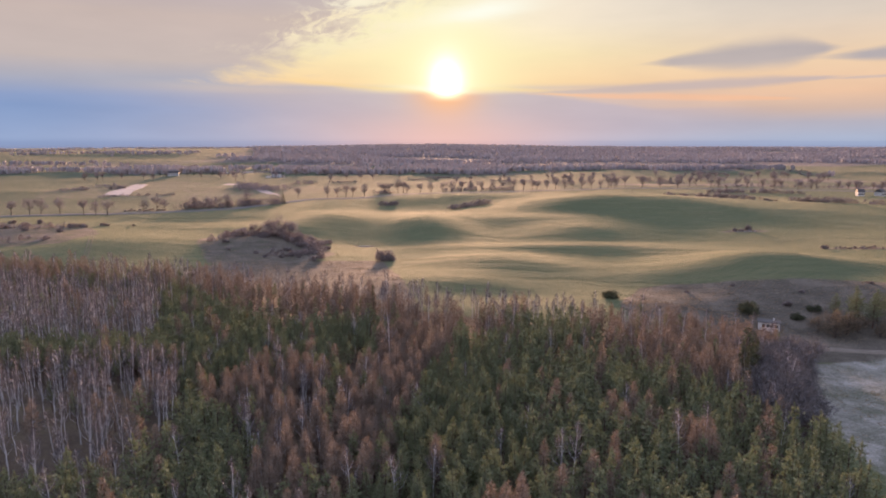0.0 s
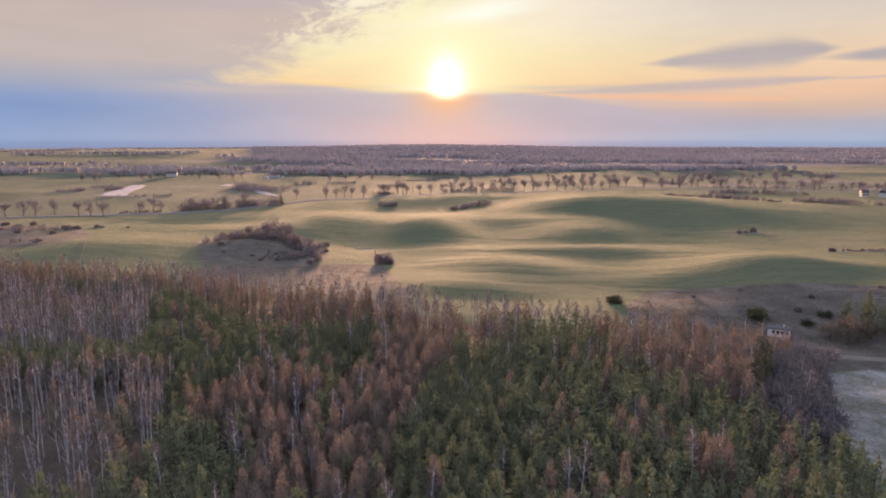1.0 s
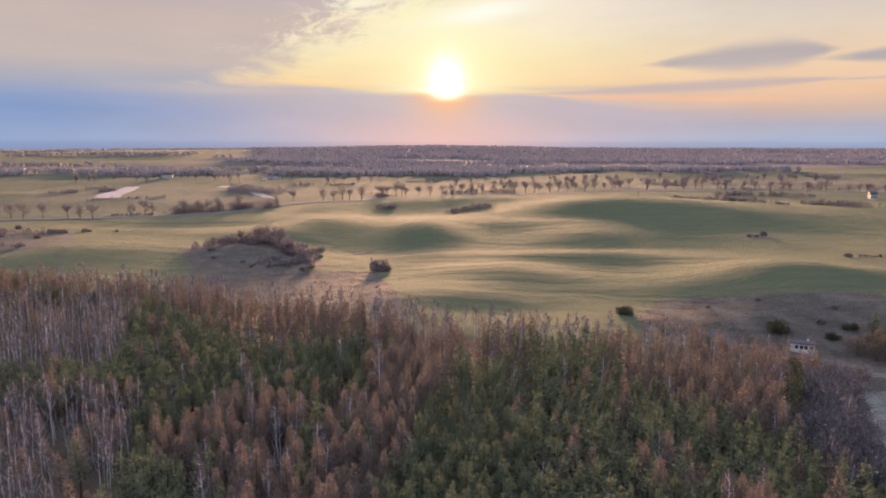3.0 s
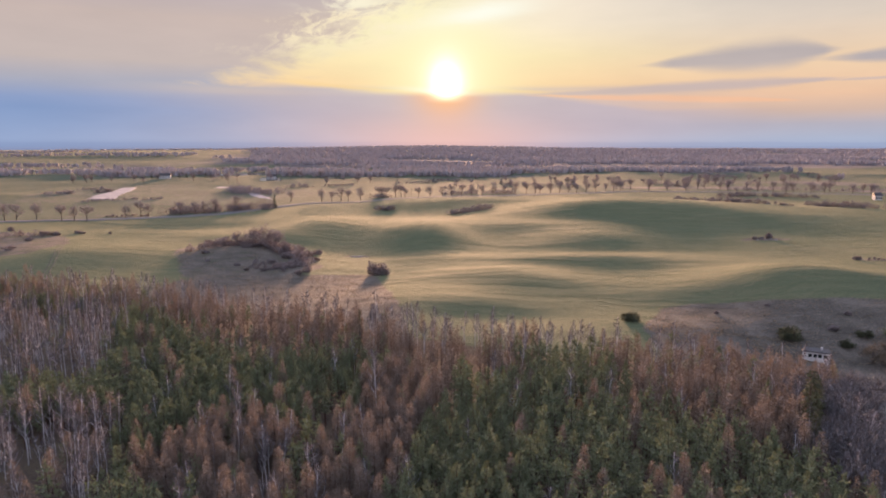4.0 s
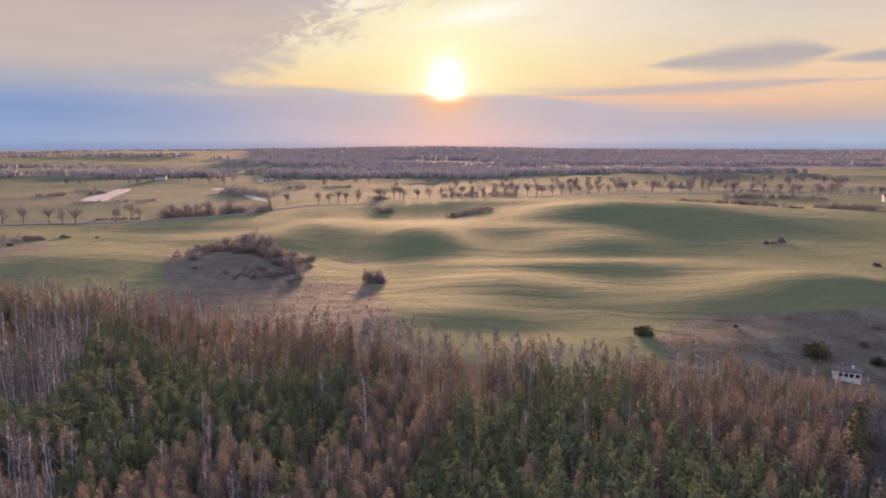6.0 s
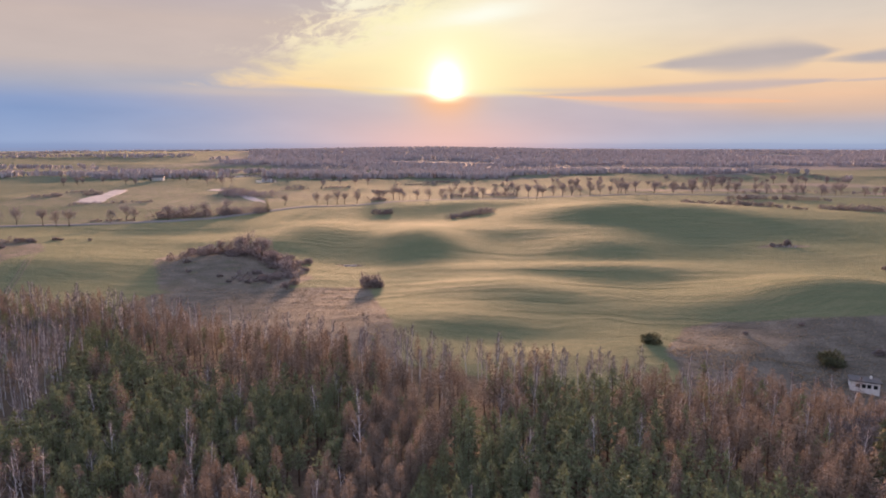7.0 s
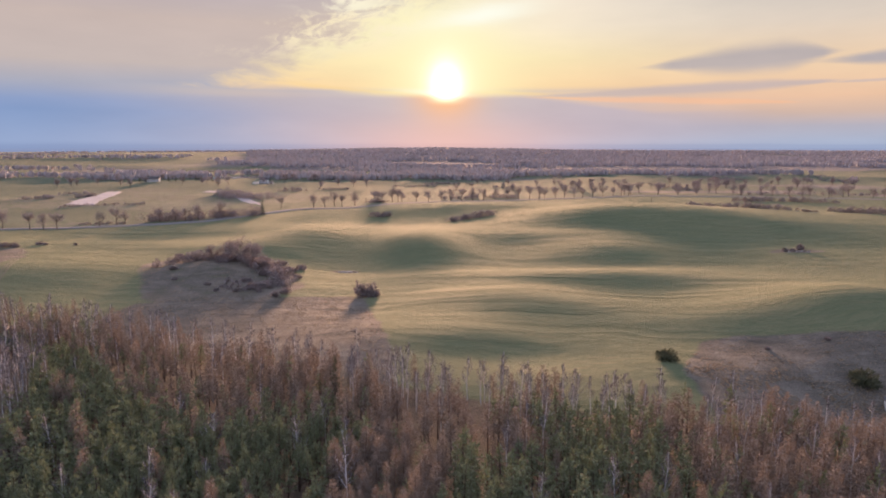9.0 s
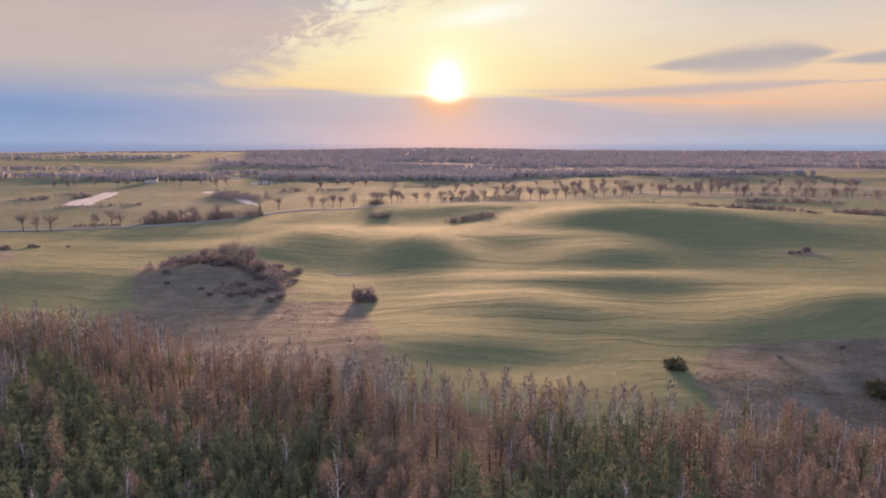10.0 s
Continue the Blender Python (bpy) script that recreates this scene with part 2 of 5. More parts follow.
M = {
    "pine_bark": surface("pine_bark", (0.05, 0.035, 0.03), (0.14, 0.085, 0.06), 1.5),
    "needles": surface("pine_needles", (0.116, 0.143, 0.071), (0.212, 0.232, 0.113), 0.5, vary=0.3, per="island", translucent=0.22, sheen=0.3),
    "spruce": surface("spruce_needles", (0.048, 0.054, 0.035), (0.112, 0.118, 0.065), 0.5, vary=0.4, per="island", translucent=0.15),
    "larch": surface("larch_twigs", (0.14, 0.105, 0.08), (0.246, 0.178, 0.127), 0.4, vary=0.3, per="island", translucent=0.2, sheen=0.3),
    "larch_bark": surface("larch_bark", (0.05, 0.035, 0.03), (0.16, 0.1, 0.08), 2.0),
    "birch_bark": surface("birch_bark", (0.26, 0.25, 0.255), (0.72, 0.70, 0.71), 1.2, fine=5.0, vary=0.35, per="island"),
    "birch_twigs": surface("birch_twigs", (0.046, 0.043, 0.052), (0.115, 0.103, 0.118), 0.4, vary=0.5, per="island", translucent=0.3, sheen=0.3),
    "bare_bark": surface("bare_bark", (0.05, 0.04, 0.035), (0.14, 0.11, 0.1), 1.5),
    "bare_twigs": surface("bare_twigs", (0.15, 0.128, 0.134), (0.27, 0.23, 0.238), 0.3, vary=0.3, per="island", translucent=0.12, sheen=0.3),
    "shrub_twigs": surface("shrub_twigs", (0.13, 0.106, 0.104), (0.26, 0.21, 0.204), 0.4, vary=0.3, per="island", translucent=0.15, sheen=0.3),
    "alder": surface("alder_twigs", (0.078, 0.072, 0.077), (0.165, 0.15, 0.158), 0.4, vary=0.4, per="island", translucent=0.1, sheen=0.3),
    "willow": surface("willow_twigs", (0.11, 0.09, 0.065), (0.26, 0.205, 0.145), 0.4, vary=0.5, per="island", translucent=0.35),
    # base colour paler than bare twigs: distance haze is put into it
    "hazed_wood": surface("far_woods", (0.31, 0.275, 0.285), (0.37, 0.33, 0.34), 0.02, vary=0.06, per="island", translucent=0.08, sheen=0.4),
    "dry_grass": surface("dry_grass", (0.16, 0.12, 0.08), (0.42, 0.33, 0.22), 0.5, vary=0.6, per="island", translucent=0.4),
    "asphalt": surface("asphalt", (0.15, 0.143, 0.148), (0.24, 0.228, 0.23), 0.4, rough=0.95, spec=0.1),
    "gravel": surface("gravel", (0.13, 0.11, 0.09), (0.26, 0.22, 0.18), 0.8, bump=0.3),
    "plaster": surface("white_plaster", (0.48, 0.46, 0.45), (0.74, 0.72, 0.7), 0.7, rough=0.8, bump=0.1),
    "roof_sheet": surface("roof_sheet", (0.04, 0.038, 0.04), (0.09, 0.08, 0.08), 0.8, rough=0.6),
    "dark_frame": surface("dark_paint", (0.03, 0.03, 0.03), (0.06, 0.055, 0.05), 3.0, rough=0.5),
    "reed": surface("pale_reed", (0.27, 0.23, 0.215), (0.52, 0.45, 0.42), 0.08, bump=0.2, fine=14.0),
    "soil": surface("dry_soil", (0.085, 0.075, 0.05), (0.16, 0.135, 0.095), 0.6, bump=0.2),
    "timber": surface("weathered_timber", (0.12, 0.1, 0.085), (0.28, 0.24, 0.2), 1.5),
    "stone": surface("field_stone", (0.2, 0.18, 0.17), (0.42, 0.39, 0.36), 0.8, bump=0.3),
}


def glass_material():
    m = bpy.data.materials.new("window_glass")
    m.use_nodes = True
    b = m.node_tree.nodes["Principled BSDF"]
    b.inputs["Base Color"].default_value = (0.02, 0.022, 0.025, 1)
    b.inputs["Roughness"].default_value = 0.08
    return m


def water_material():
    m = bpy.data.materials.new("still_water")
    m.use_nodes = True
    t = m.node_tree
    b = t.nodes["Principled BSDF"]
    b.inputs["Base Color"].default_value = (0.06, 0.06, 0.055, 1)
    b.inputs["Roughness"].default_value = 0.12
    b.inputs["IOR"].default_value = 1.33
    g = Graph(t)
    n = g.noise(t.nodes.new("ShaderNodeTexCoord").outputs["Object"], 0.6, 3)
    bn = t.nodes.new("ShaderNodeBump")
    bn.inputs["Strength"].default_value = 0.04
    t.links.new(n, bn.inputs["Height"])
    t.links.new(bn.outputs[0], b.inputs["Normal"])
    return m


M["glass"], M["water"] = glass_material(), water_material()


def ground_material():
    """Land cover: winter crop, dry scrub, forest litter, frosted meadow, far heath and pasture."""
    m = bpy.data.materials.new("land_cover")
    m.use_nodes = True
    t = m.node_tree
    g = Graph(t)
    b = t.nodes["Principled BSDF"]
    co = t.nodes.new("ShaderNodeTexCoord").outputs["Object"]
    at = t.nodes.new("ShaderNodeAttribute")
    at.attribute_name = "cover"
    sp = t.nodes.new("ShaderNodeSeparateColor")
    t.links.new(at.outputs["Color"], sp.inputs[0])
    crop, scrub, litter = sp.outputs
    frost = at.outputs["Alpha"]
    at2 = t.nodes.new("ShaderNodeAttribute")
    at2.attribute_name = "heath"
    heath = at2.outputs["Fac"]
    sx = t.nodes.new("ShaderNodeSeparateXYZ")
    t.links.new(co, sx.inputs[0])
    # drill rows bend with the land; streaks run across the slope
    streaks = g.noise(g.vec(g.m("MULTIPLY", sx.outputs[0], 0.035), g.m("MULTIPLY", sx.outputs[1], 0.22), 0.0), 1.0, 5, 0.6, 0.4)
    big = g.noise(co, 0.013, 4, 0.5)
    midn = g.noise(co, 0.12, 4, 0.6)
    fine = g.noise(co, 1.7, 4, 0.75)
    rows = t.nodes.new("ShaderNodeTexWave")
    rows.wave_type, rows.bands_direction = "BANDS", "Y"
    rows.inputs["Scale"].default_value = 0.22
    rows.inputs["Distortion"].default_value = 9.0
    rows.inputs["Detail"].default_value = 2.0
    rows.inputs["Detail Scale"].default_value = 0.06
    t.links.new(co, rows.inputs["Vector"])
    dash = g.noise(g.vec(g.m("MULTIPLY", g.m("ADD", sx.outputs[0], g.m("MULTIPLY", big, 90.0)), 0.22), g.m("MULTIPLY", g.m("ADD", sx.outputs[1], g.m("MULTIPLY", big, 60.0)), 1.15), 0.0), 1.0, 5, 0.7, 0.6)
    f = g.m("ADD", g.m("MULTIPLY", streaks, 0.2), g.m("MULTIPLY", big, 0.22))
    f = g.m("ADD", f, g.m("ADD", g.m("MULTIPLY", fine, 0.22), g.m("ADD", g.m("MULTIPLY", dash, 0.33), g.m("MULTIPLY", rows.outputs[1], 0.03))))
    c_crop = g.ramp(f, [(0.40, (0.078, 0.102, 0.056)), (0.50, (0.112, 0.130, 0.067)), (0.60, (0.165, 0.158, 0.088))])
    f2 = g.m("ADD", g.m("MULTIPLY", midn, 0.5), g.m("MULTIPLY", fine, 0.5))
    c_scrub = g.ramp(f2, [(0.33, (0.052, 0.048, 0.040)), (0.48, (0.102, 0.091, 0.076)), (0.66, (0.20, 0.174, 0.145))])
    c_litter = g.ramp(f2, [(0.32, (0.05, 0.042, 0.035)), (0.52, (0.105, 0.082, 0.062)), (0.68, (0.16, 0.14, 0.08))])
    c_frost = g.ramp(f2, [(0.36, (0.085, 0.10, 0.065)), (0.48, (0.19, 0.19, 0.16)), (0.62, (0.40, 0.385, 0.36))])
    fh = g.noise(g.vec(g.m("MULTIPLY", sx.outputs[0], 0.006), g.m("MULTIPLY", sx.outputs[1], 0.012), 0.0), 1.0, 5, 0.65)
    c_heath = g.ramp(fh, [(0.35, (0.12, 0.104, 0.108)), (0.5, (0.15, 0.13, 0.128)), (0.66, (0.185, 0.16, 0.148))])
    c_past = g.ramp(g.m("ADD", g.m("MULTIPLY", fh, 0.7), g.m("MULTIPLY", midn, 0.3)), [(0.36, (0.052, 0.080, 0.050)), (0.6, (0.098, 0.118, 0.074))])
    ed = g.m("MULTIPLY", g.m("SUBTRACT", midn, 0.5), 0.7)

    def cut(mask):
        return g.step(g.m("ADD", mask, ed), 0.35, 0.65)
    col = g.mix(cut(heath), c_past, c_heath)
    col = g.mix(cut(crop), col, c_crop)
    col = g.mix(cut(scrub), col, c_scrub)
    col = g.mix(cut(litter), col, c_litter)
    col = g.mix(cut(frost), col, c_frost)
    t.links.new(col, b.inputs["Base Color"])
    b.inputs["Roughness"].default_value = 1.0
    b.inputs["Specular IOR Level"].default_value = 0.1
    b.inputs["Sheen Weight"].default_value = 0.06
    b.inputs["Sheen Roughness"].default_value = 0.5
    b.inputs["Sheen Tint"].default_value = (1.0, 0.85, 0.6, 1)
    bn = t.nodes.new("ShaderNodeBump")
    bn.inputs["Strength"].default_value = 0.75
    bn.inputs["Distance"].default_value = 0.45
    # low folds that follow the drill lines across the slope
    fold = g.noise(g.vec(g.m("MULTIPLY", g.m("ADD", sx.outputs[0], g.m("MULTIPLY", big, 60.0)), 0.014), g.m("MULTIPLY", g.m("ADD", sx.outputs[1], g.m("MULTIPLY", big, 40.0)), 0.13), 2.0), 1.0, 3, 0.5, 0.5)
    relief = g.m("ADD", g.m("MULTIPLY", midn, 1.0), g.m("ADD", fine, g.m("MULTIPLY", dash, 1.6)))
    t.links.new(g.m("ADD", relief, g.m("MULTIPLY", fold, 6.0)), bn.inputs["Height"])
    t.links.new(bn.outputs[0], b.inputs["Normal"])
    return m


M["ground"] = ground_material()


# ---- mesh helpers ----
def mesh_np(name, V, F, mats, index=None):
    """A mesh from arrays of corners and triangles."""
    V, F = np.asarray(V, np.float32), np.asarray(F, np.int32)
    me = bpy.data.meshes.new(name)
    me.vertices.add(len(V))
    me.vertices.foreach_set("co", V.ravel())
    me.loops.add(F.size)
    me.loops.foreach_set("vertex_index", F.ravel())
    me.polygons.add(len(F))
    me.polygons.foreach_set("loop_start", np.arange(0, F.size, F.shape[1], dtype=np.int32))
    for mm in mats:
        me.materials.append(mm)
    if index is not None:
        me.polygons.foreach_set("material_index", np.asarray(index, np.int32))
    me.update(calc_edges=True)
    return me


class Geo:
    """Collects triangles."""

    def __init__(self):
        self.v, self.f, self.i = [], [], []

    def tri(self, a, b, c, mi=0):
        k = len(self.v)
        self.v += [tuple(a), tuple(b), tuple(c)]
        self.f.append((k, k + 1, k + 2))
        self.i.append(mi)

    def sliver(self, p, q, w, mi=0):
        """A thin leaf or twig from p to q."""
        p, q = Vector(p), Vector(q)
        s = (q - p).cross(Vector((random.uniform(-1, 1), random.uniform(-1, 1), random.uniform(-1, 1))))
        s = s.normalized() * (w / 2) if s.length > 1e-6 else Vector((w / 2, 0, 0))
        self.tri(p - s, p + s, q, mi)

    def limb(self, p, q, r0, r1, n=4, mi=0):
        """A tapered round stem."""
        p, q = Vector(p), Vector(q)
        turn = (q - p).to_track_quat("Z", "Y").to_matrix()
        k = len(self.v)
        for c, r in ((p, r0), (q, r1)):
            for a in range(n):
                t = 2 * math.pi * a / n
                self.v.append(tuple(c + turn @ Vector((r * math.cos(t), r * math.sin(t), 0))))
        for a in range(n):
            b = (a + 1) % n
            self.f += [(k + a, k + b, k + n + b), (k + a, k + n + b, k + n + a)]
            self.i += [mi, mi]

    def stem(self, pts, radii, n=5, mi=0):
        for (p, q, r0, r1) in zip(pts, pts[1:], radii, radii[1:]):
            self.limb(p, q, r0, r1, n, mi)

    def mesh(self, name, *mats):
        return mesh_np(name, self.v, self.f, mats, self.i)


def part(name, data, parent, label=""):
    ob = new(name, data)
    ob.parent = parent
    if label:
        tagged(ob, label)
    return ob


def box(bm, x0, x1, y0, y1, z0, z1, bevel=0.0):
    r = bmesh.ops.create_cube(bm, size=1, matrix=Matrix.LocRotScale(((x0 + x1) / 2, (y0 + y1) / 2, (z0 + z1) / 2), None, (x1 - x0, y1 - y0, z1 - z0)))
    if bevel:
        bmesh.ops.bevel(bm, geom=list({e for v in r["verts"] for e in v.link_edges}), offset=bevel, segments=1, affect="EDGES")


def mesh_bm(name, bm, mat):
    me = bpy.data.meshes.new(name)
    bm.to_mesh(me)
    bm.free()
    me.materials.append(mat)
    return me


# ---- lie of the land ----
HILLS = []


def hill(x, y, sx, sy, h, turn=0.0):
    HILLS.append((x, y, sx, sy, h, radians(turn)))


hill(118, 180, 34, 58, -7.3)          # the hollow with the hut
hill(-92, 356, 26, 22, 7.0)           # shrub mound beside the forest
hill(-255, 390, 55, 45, 4.0)          # western mound
hill(-4, 240, 27, 26, 4.6, 7)         # swell above the first dark slope
hill(17, 230, 20, 10, -2.5, 5)
hill(21, 292, 21, 17, 2.8, 7)
hill(134, 270, 23, 33, 7.2, -21)
hill(171, 233, 77, 15, 3.4, 5)
hill(229, 325, 50, 20, 1.0, 2)
hill(49, 336, 80, 13, 1.3, -3)        # the long lit crest
hill(121, 360, 55, 15, 1.8, 15)
hill(93, 373, 58, 12, -0.6, -4)
hill(-8, 416, 20, 38, 9.0, 2)         # round mound in the middle
hill(-24, 366, 50, 26, -2.8, 9)
hill(97, 418, 36, 24, 7.4, 25)
hill(84, 459, 54, 18, 3.5, 1)
hill(182, 417, 28, 27, 3.5)
hill(144, 549, 75, 52, 12.2, 9)        # the broad hill on the right
hill(137, 429, 61, 51, -7.2, 5)       # and the hollow before it
hill(230, 491, 63, 28, 2.6, -13)
hill(300, 562, 60, 52, 1.8, -20)
hill(345, 516, 70, 41, 2.0, -11)
hill(-79, 455, 22, 41, 6.6, 4)
hill(-59, 391, 48, 30, -4.6, 19)
hill(-96, 405, 37, 16, 3.2, -12)
hill(-63, 309, 20, 18, 1.8, 1)
hill(-171, 341, 29, 27, 4.7, 11)
hill(-191, 470, 73, 18, -2.1)
hill(-7, 566, 51, 39, -4.6, -15)
hill(19, 494, 43, 18, 0.8, 3)
hill(160, 284, 45, 16, 3.2)           # low folds of the near field
hill(88, 266, 20, 11, 1.5)
hill(28, 297, 30, 13, 1.5)
hill(76, 337, 45, 13, 1.9)
hill(62, 281, 22, 8, 0.6)
hill(-260, 1000, 160, 50, 5.0)
hill(-420, 700, 120, 40, 4.0, 10)
hill(60, 650, 60, 25, 3.5)
hill(-700, 2600, 900, 500, 24.0)
hill(900, 4300, 2200, 350, 10.0)
hill(300, 2900, 600, 260, 12.0)
hill(1500, 3200, 600, 300, 15.0)
hill(-60, 4200, 500, 250, 12.0)
hill(-300, 3900, 900, 300, 14.0)

# wet hollows with pale reeds or still water: outline and what they look like
PONDS = [([(-334, 652), (-311, 657), (-334, 722), (-351, 784), (-366, 828), (-383, 833), (-366, 767), (-356, 715)], "pale bed of dry reeds in a low meadow"),
         ([(-271, 824), (-243, 812), (-254, 838), (-272, 848)], "small pale reed bed behind shrubs"),
         ([(-221, 773), (-205, 761), (-172, 693), (-163, 668), (-188, 700), (-211, 749)], "narrow pale reed bed beside the hedge"),
         ([(-365, 1077), (-301, 1129), (-219, 1177), (-219, 1230), (-321, 1198), (-379, 1129)], "long pale far pond among bare trees"),
         ([(-258, 973), (-228, 979), (-248, 1053), (-272, 1037)], "small pale far pond beside bare trees"),
         ([(-166, 1022), (-141, 1022), (-153, 1061)], "narrow pale far pond in a meadow")]
POND_Z = (1.15, 1.0, 0.5, 2.0, 1.5, 1.5)


def lattice(x, y, cell, seed):
    """Smooth value noise over the plan, about -1 to 1."""
    gx, gy = x / cell, y / cell
    ix, iy = np.floor(gx), np.floor(gy)
    fx, fy = gx - ix, gy - iy
    fx, fy = fx * fx * (3 - 2 * fx), fy * fy * (3 - 2 * fy)

    def r(a, b):
        s = np.sin(a * 127.1 + b * 311.7 + seed * 74.7) * 43758.5453
        return 2 * (s - np.floor(s)) - 1
    top = r(ix, iy) * (1 - fx) + r(ix + 1, iy) * fx
    bot = r(ix, iy + 1) * (1 - fx) + r(ix + 1, iy + 1) * fx
    return top * (1 - fy) + bot * fy


def height(x, y):
    x, y = np.asarray(x, float), np.asarray(y, float)
    z = np.zeros(np.broadcast(x, y).shape)
    for hx, hy, sx, sy, h, a in HILLS:
        dx, dy = x - hx, y - hy
        u, v = dx * math.cos(a) + dy * math.sin(a), -dx * math.sin(a) + dy * math.cos(a)
        z = z + h * np.exp(-0.5 * ((u / sx) ** 2 + (v / sy) ** 2))
    return relief(x, y, z)


def relief(x, y, z):
    """Adds the small unevenness of the land to the hills, and levels the wet hollows."""
    open_land = np.clip((y - 215) / 60, 0, 1)
    z = z + open_land * (0.3 * lattice(x + 0.2 * y, y * 1.15, 62, 1) + 0.22 * lattice(x + 0.3 * y, y * 1.2, 27, 2)) + 0.08 * lattice(x, y, 6, 3)
    z = z + np.clip((y - 600) / 500, 0, 1) * (2.5 * lattice(x, y * 1.4, 210, 4) + 2.2 * lattice(x + 0.2 * y, y * 1.2, 95, 5) * np.clip((2500 - y) / 1000, 0, 1))
    z = z - 0.5
    for (pts, _), level in zip(PONDS, POND_Z):
        cx, cy = sum(p[0] for p in pts) / len(pts), sum(p[1] for p in pts) / len(pts)
        rx, ry = max(abs(p[0] - cx) for p in pts) + 14, max(abs(p[1] - cy) for p in pts) + 14
        k = np.clip(2.2 - 1.2 * np.hypot((x - cx) / rx, (y - cy) / ry), 0, 1)
        k = k * k * (3 - 2 * k)
        z = z * (1 - k) + (level - 0.25) * k
    return z


def zat(x, y):
    """The land's height at one spot."""
    x, y, z = float(x), float(y), 0.0
    for hx, hy, sx, sy, h, a in HILLS:
        dx, dy = x - hx, y - hy
        if math.hypot(dx, dy) < 5.5 * max(sx, sy):
            u, v = dx * math.cos(a) + dy * math.sin(a), -dx * math.sin(a) + dy * math.cos(a)
            z += h * math.exp(-0.5 * ((u / sx) ** 2 + (v / sy) ** 2))
    return float(relief(x, y, z))


def inside(x, y, pts, soft):
    """1 inside the outline, 0 outside, with a soft margin."""
    x, y = np.asarray(x, float), np.asarray(y, float)
    d2 = np.full(x.shape, 1e12)
    odd = np.zeros(x.shape, bool)
    for (ax, ay), (bx, by) in zip(pts, pts[1:] + pts[:1]):
        ex, ey = bx - ax, by - ay
        t = np.clip(((x - ax) * ex + (y - ay) * ey) / (ex * ex + ey * ey), 0, 1)
        d2 = np.minimum(d2, (x - ax - t * ex) ** 2 + (y - ay - t * ey) ** 2)
        hit = ((ay > y) != (by > y)) & (x < (bx - ax) * (y - ay) / (by - ay + 1e-9) + ax)
        odd ^= hit
    d = np.sqrt(d2) * np.where(odd, 1, -1)
    return np.clip(0.5 + d / (2 * soft), 0, 1)


FOREST = [(-290, 284), (-175, 272), (-130, 264), (-104, 255), (-66, 237), (-36, 219), (-12, 207), (11, 199), (45, 194), (84, 190), (98, 181), (90, 160), (80, 138), (72, 119), (64, 90), (60, 0), (-250, 0)]
STRIP = [(-112, 245), (-106, 292), (-80, 297), (-54, 297), (-27, 301), (-13, 237), (-8, 200), (-60, 220)]
MOUND = [(-133, 352), (-106, 292), (-56, 296), (-50, 316), (-58, 342), (-84, 388), (-122, 386)]
WEST = [(-360, 325), (-190, 332), (-192, 372), (-212, 402), (-360, 455)]
SCRUB = [(62, 222), (76, 248), (90, 252), (126, 246), (180, 243), (300, 240), (320, 205), (150, 200), (104, 190), (60, 196)]
MEADOW = [(94, 178), (140, 184), (200, 160), (140, 60), (72, 84), (78, 116), (84, 140)]
HOLLOW = [(86, 160), (96, 206), (210, 216), (240, 176), (140, 180), (104, 178)]
ROAD = [(-430, 462), (-340, 486), (-270, 503), (-241, 508), (-188, 532), (-161, 560), (-124, 635), (-78, 655), (-20, 700), (57, 715), (131, 750), (216, 778), (306, 768), (415, 740), (600, 690)]


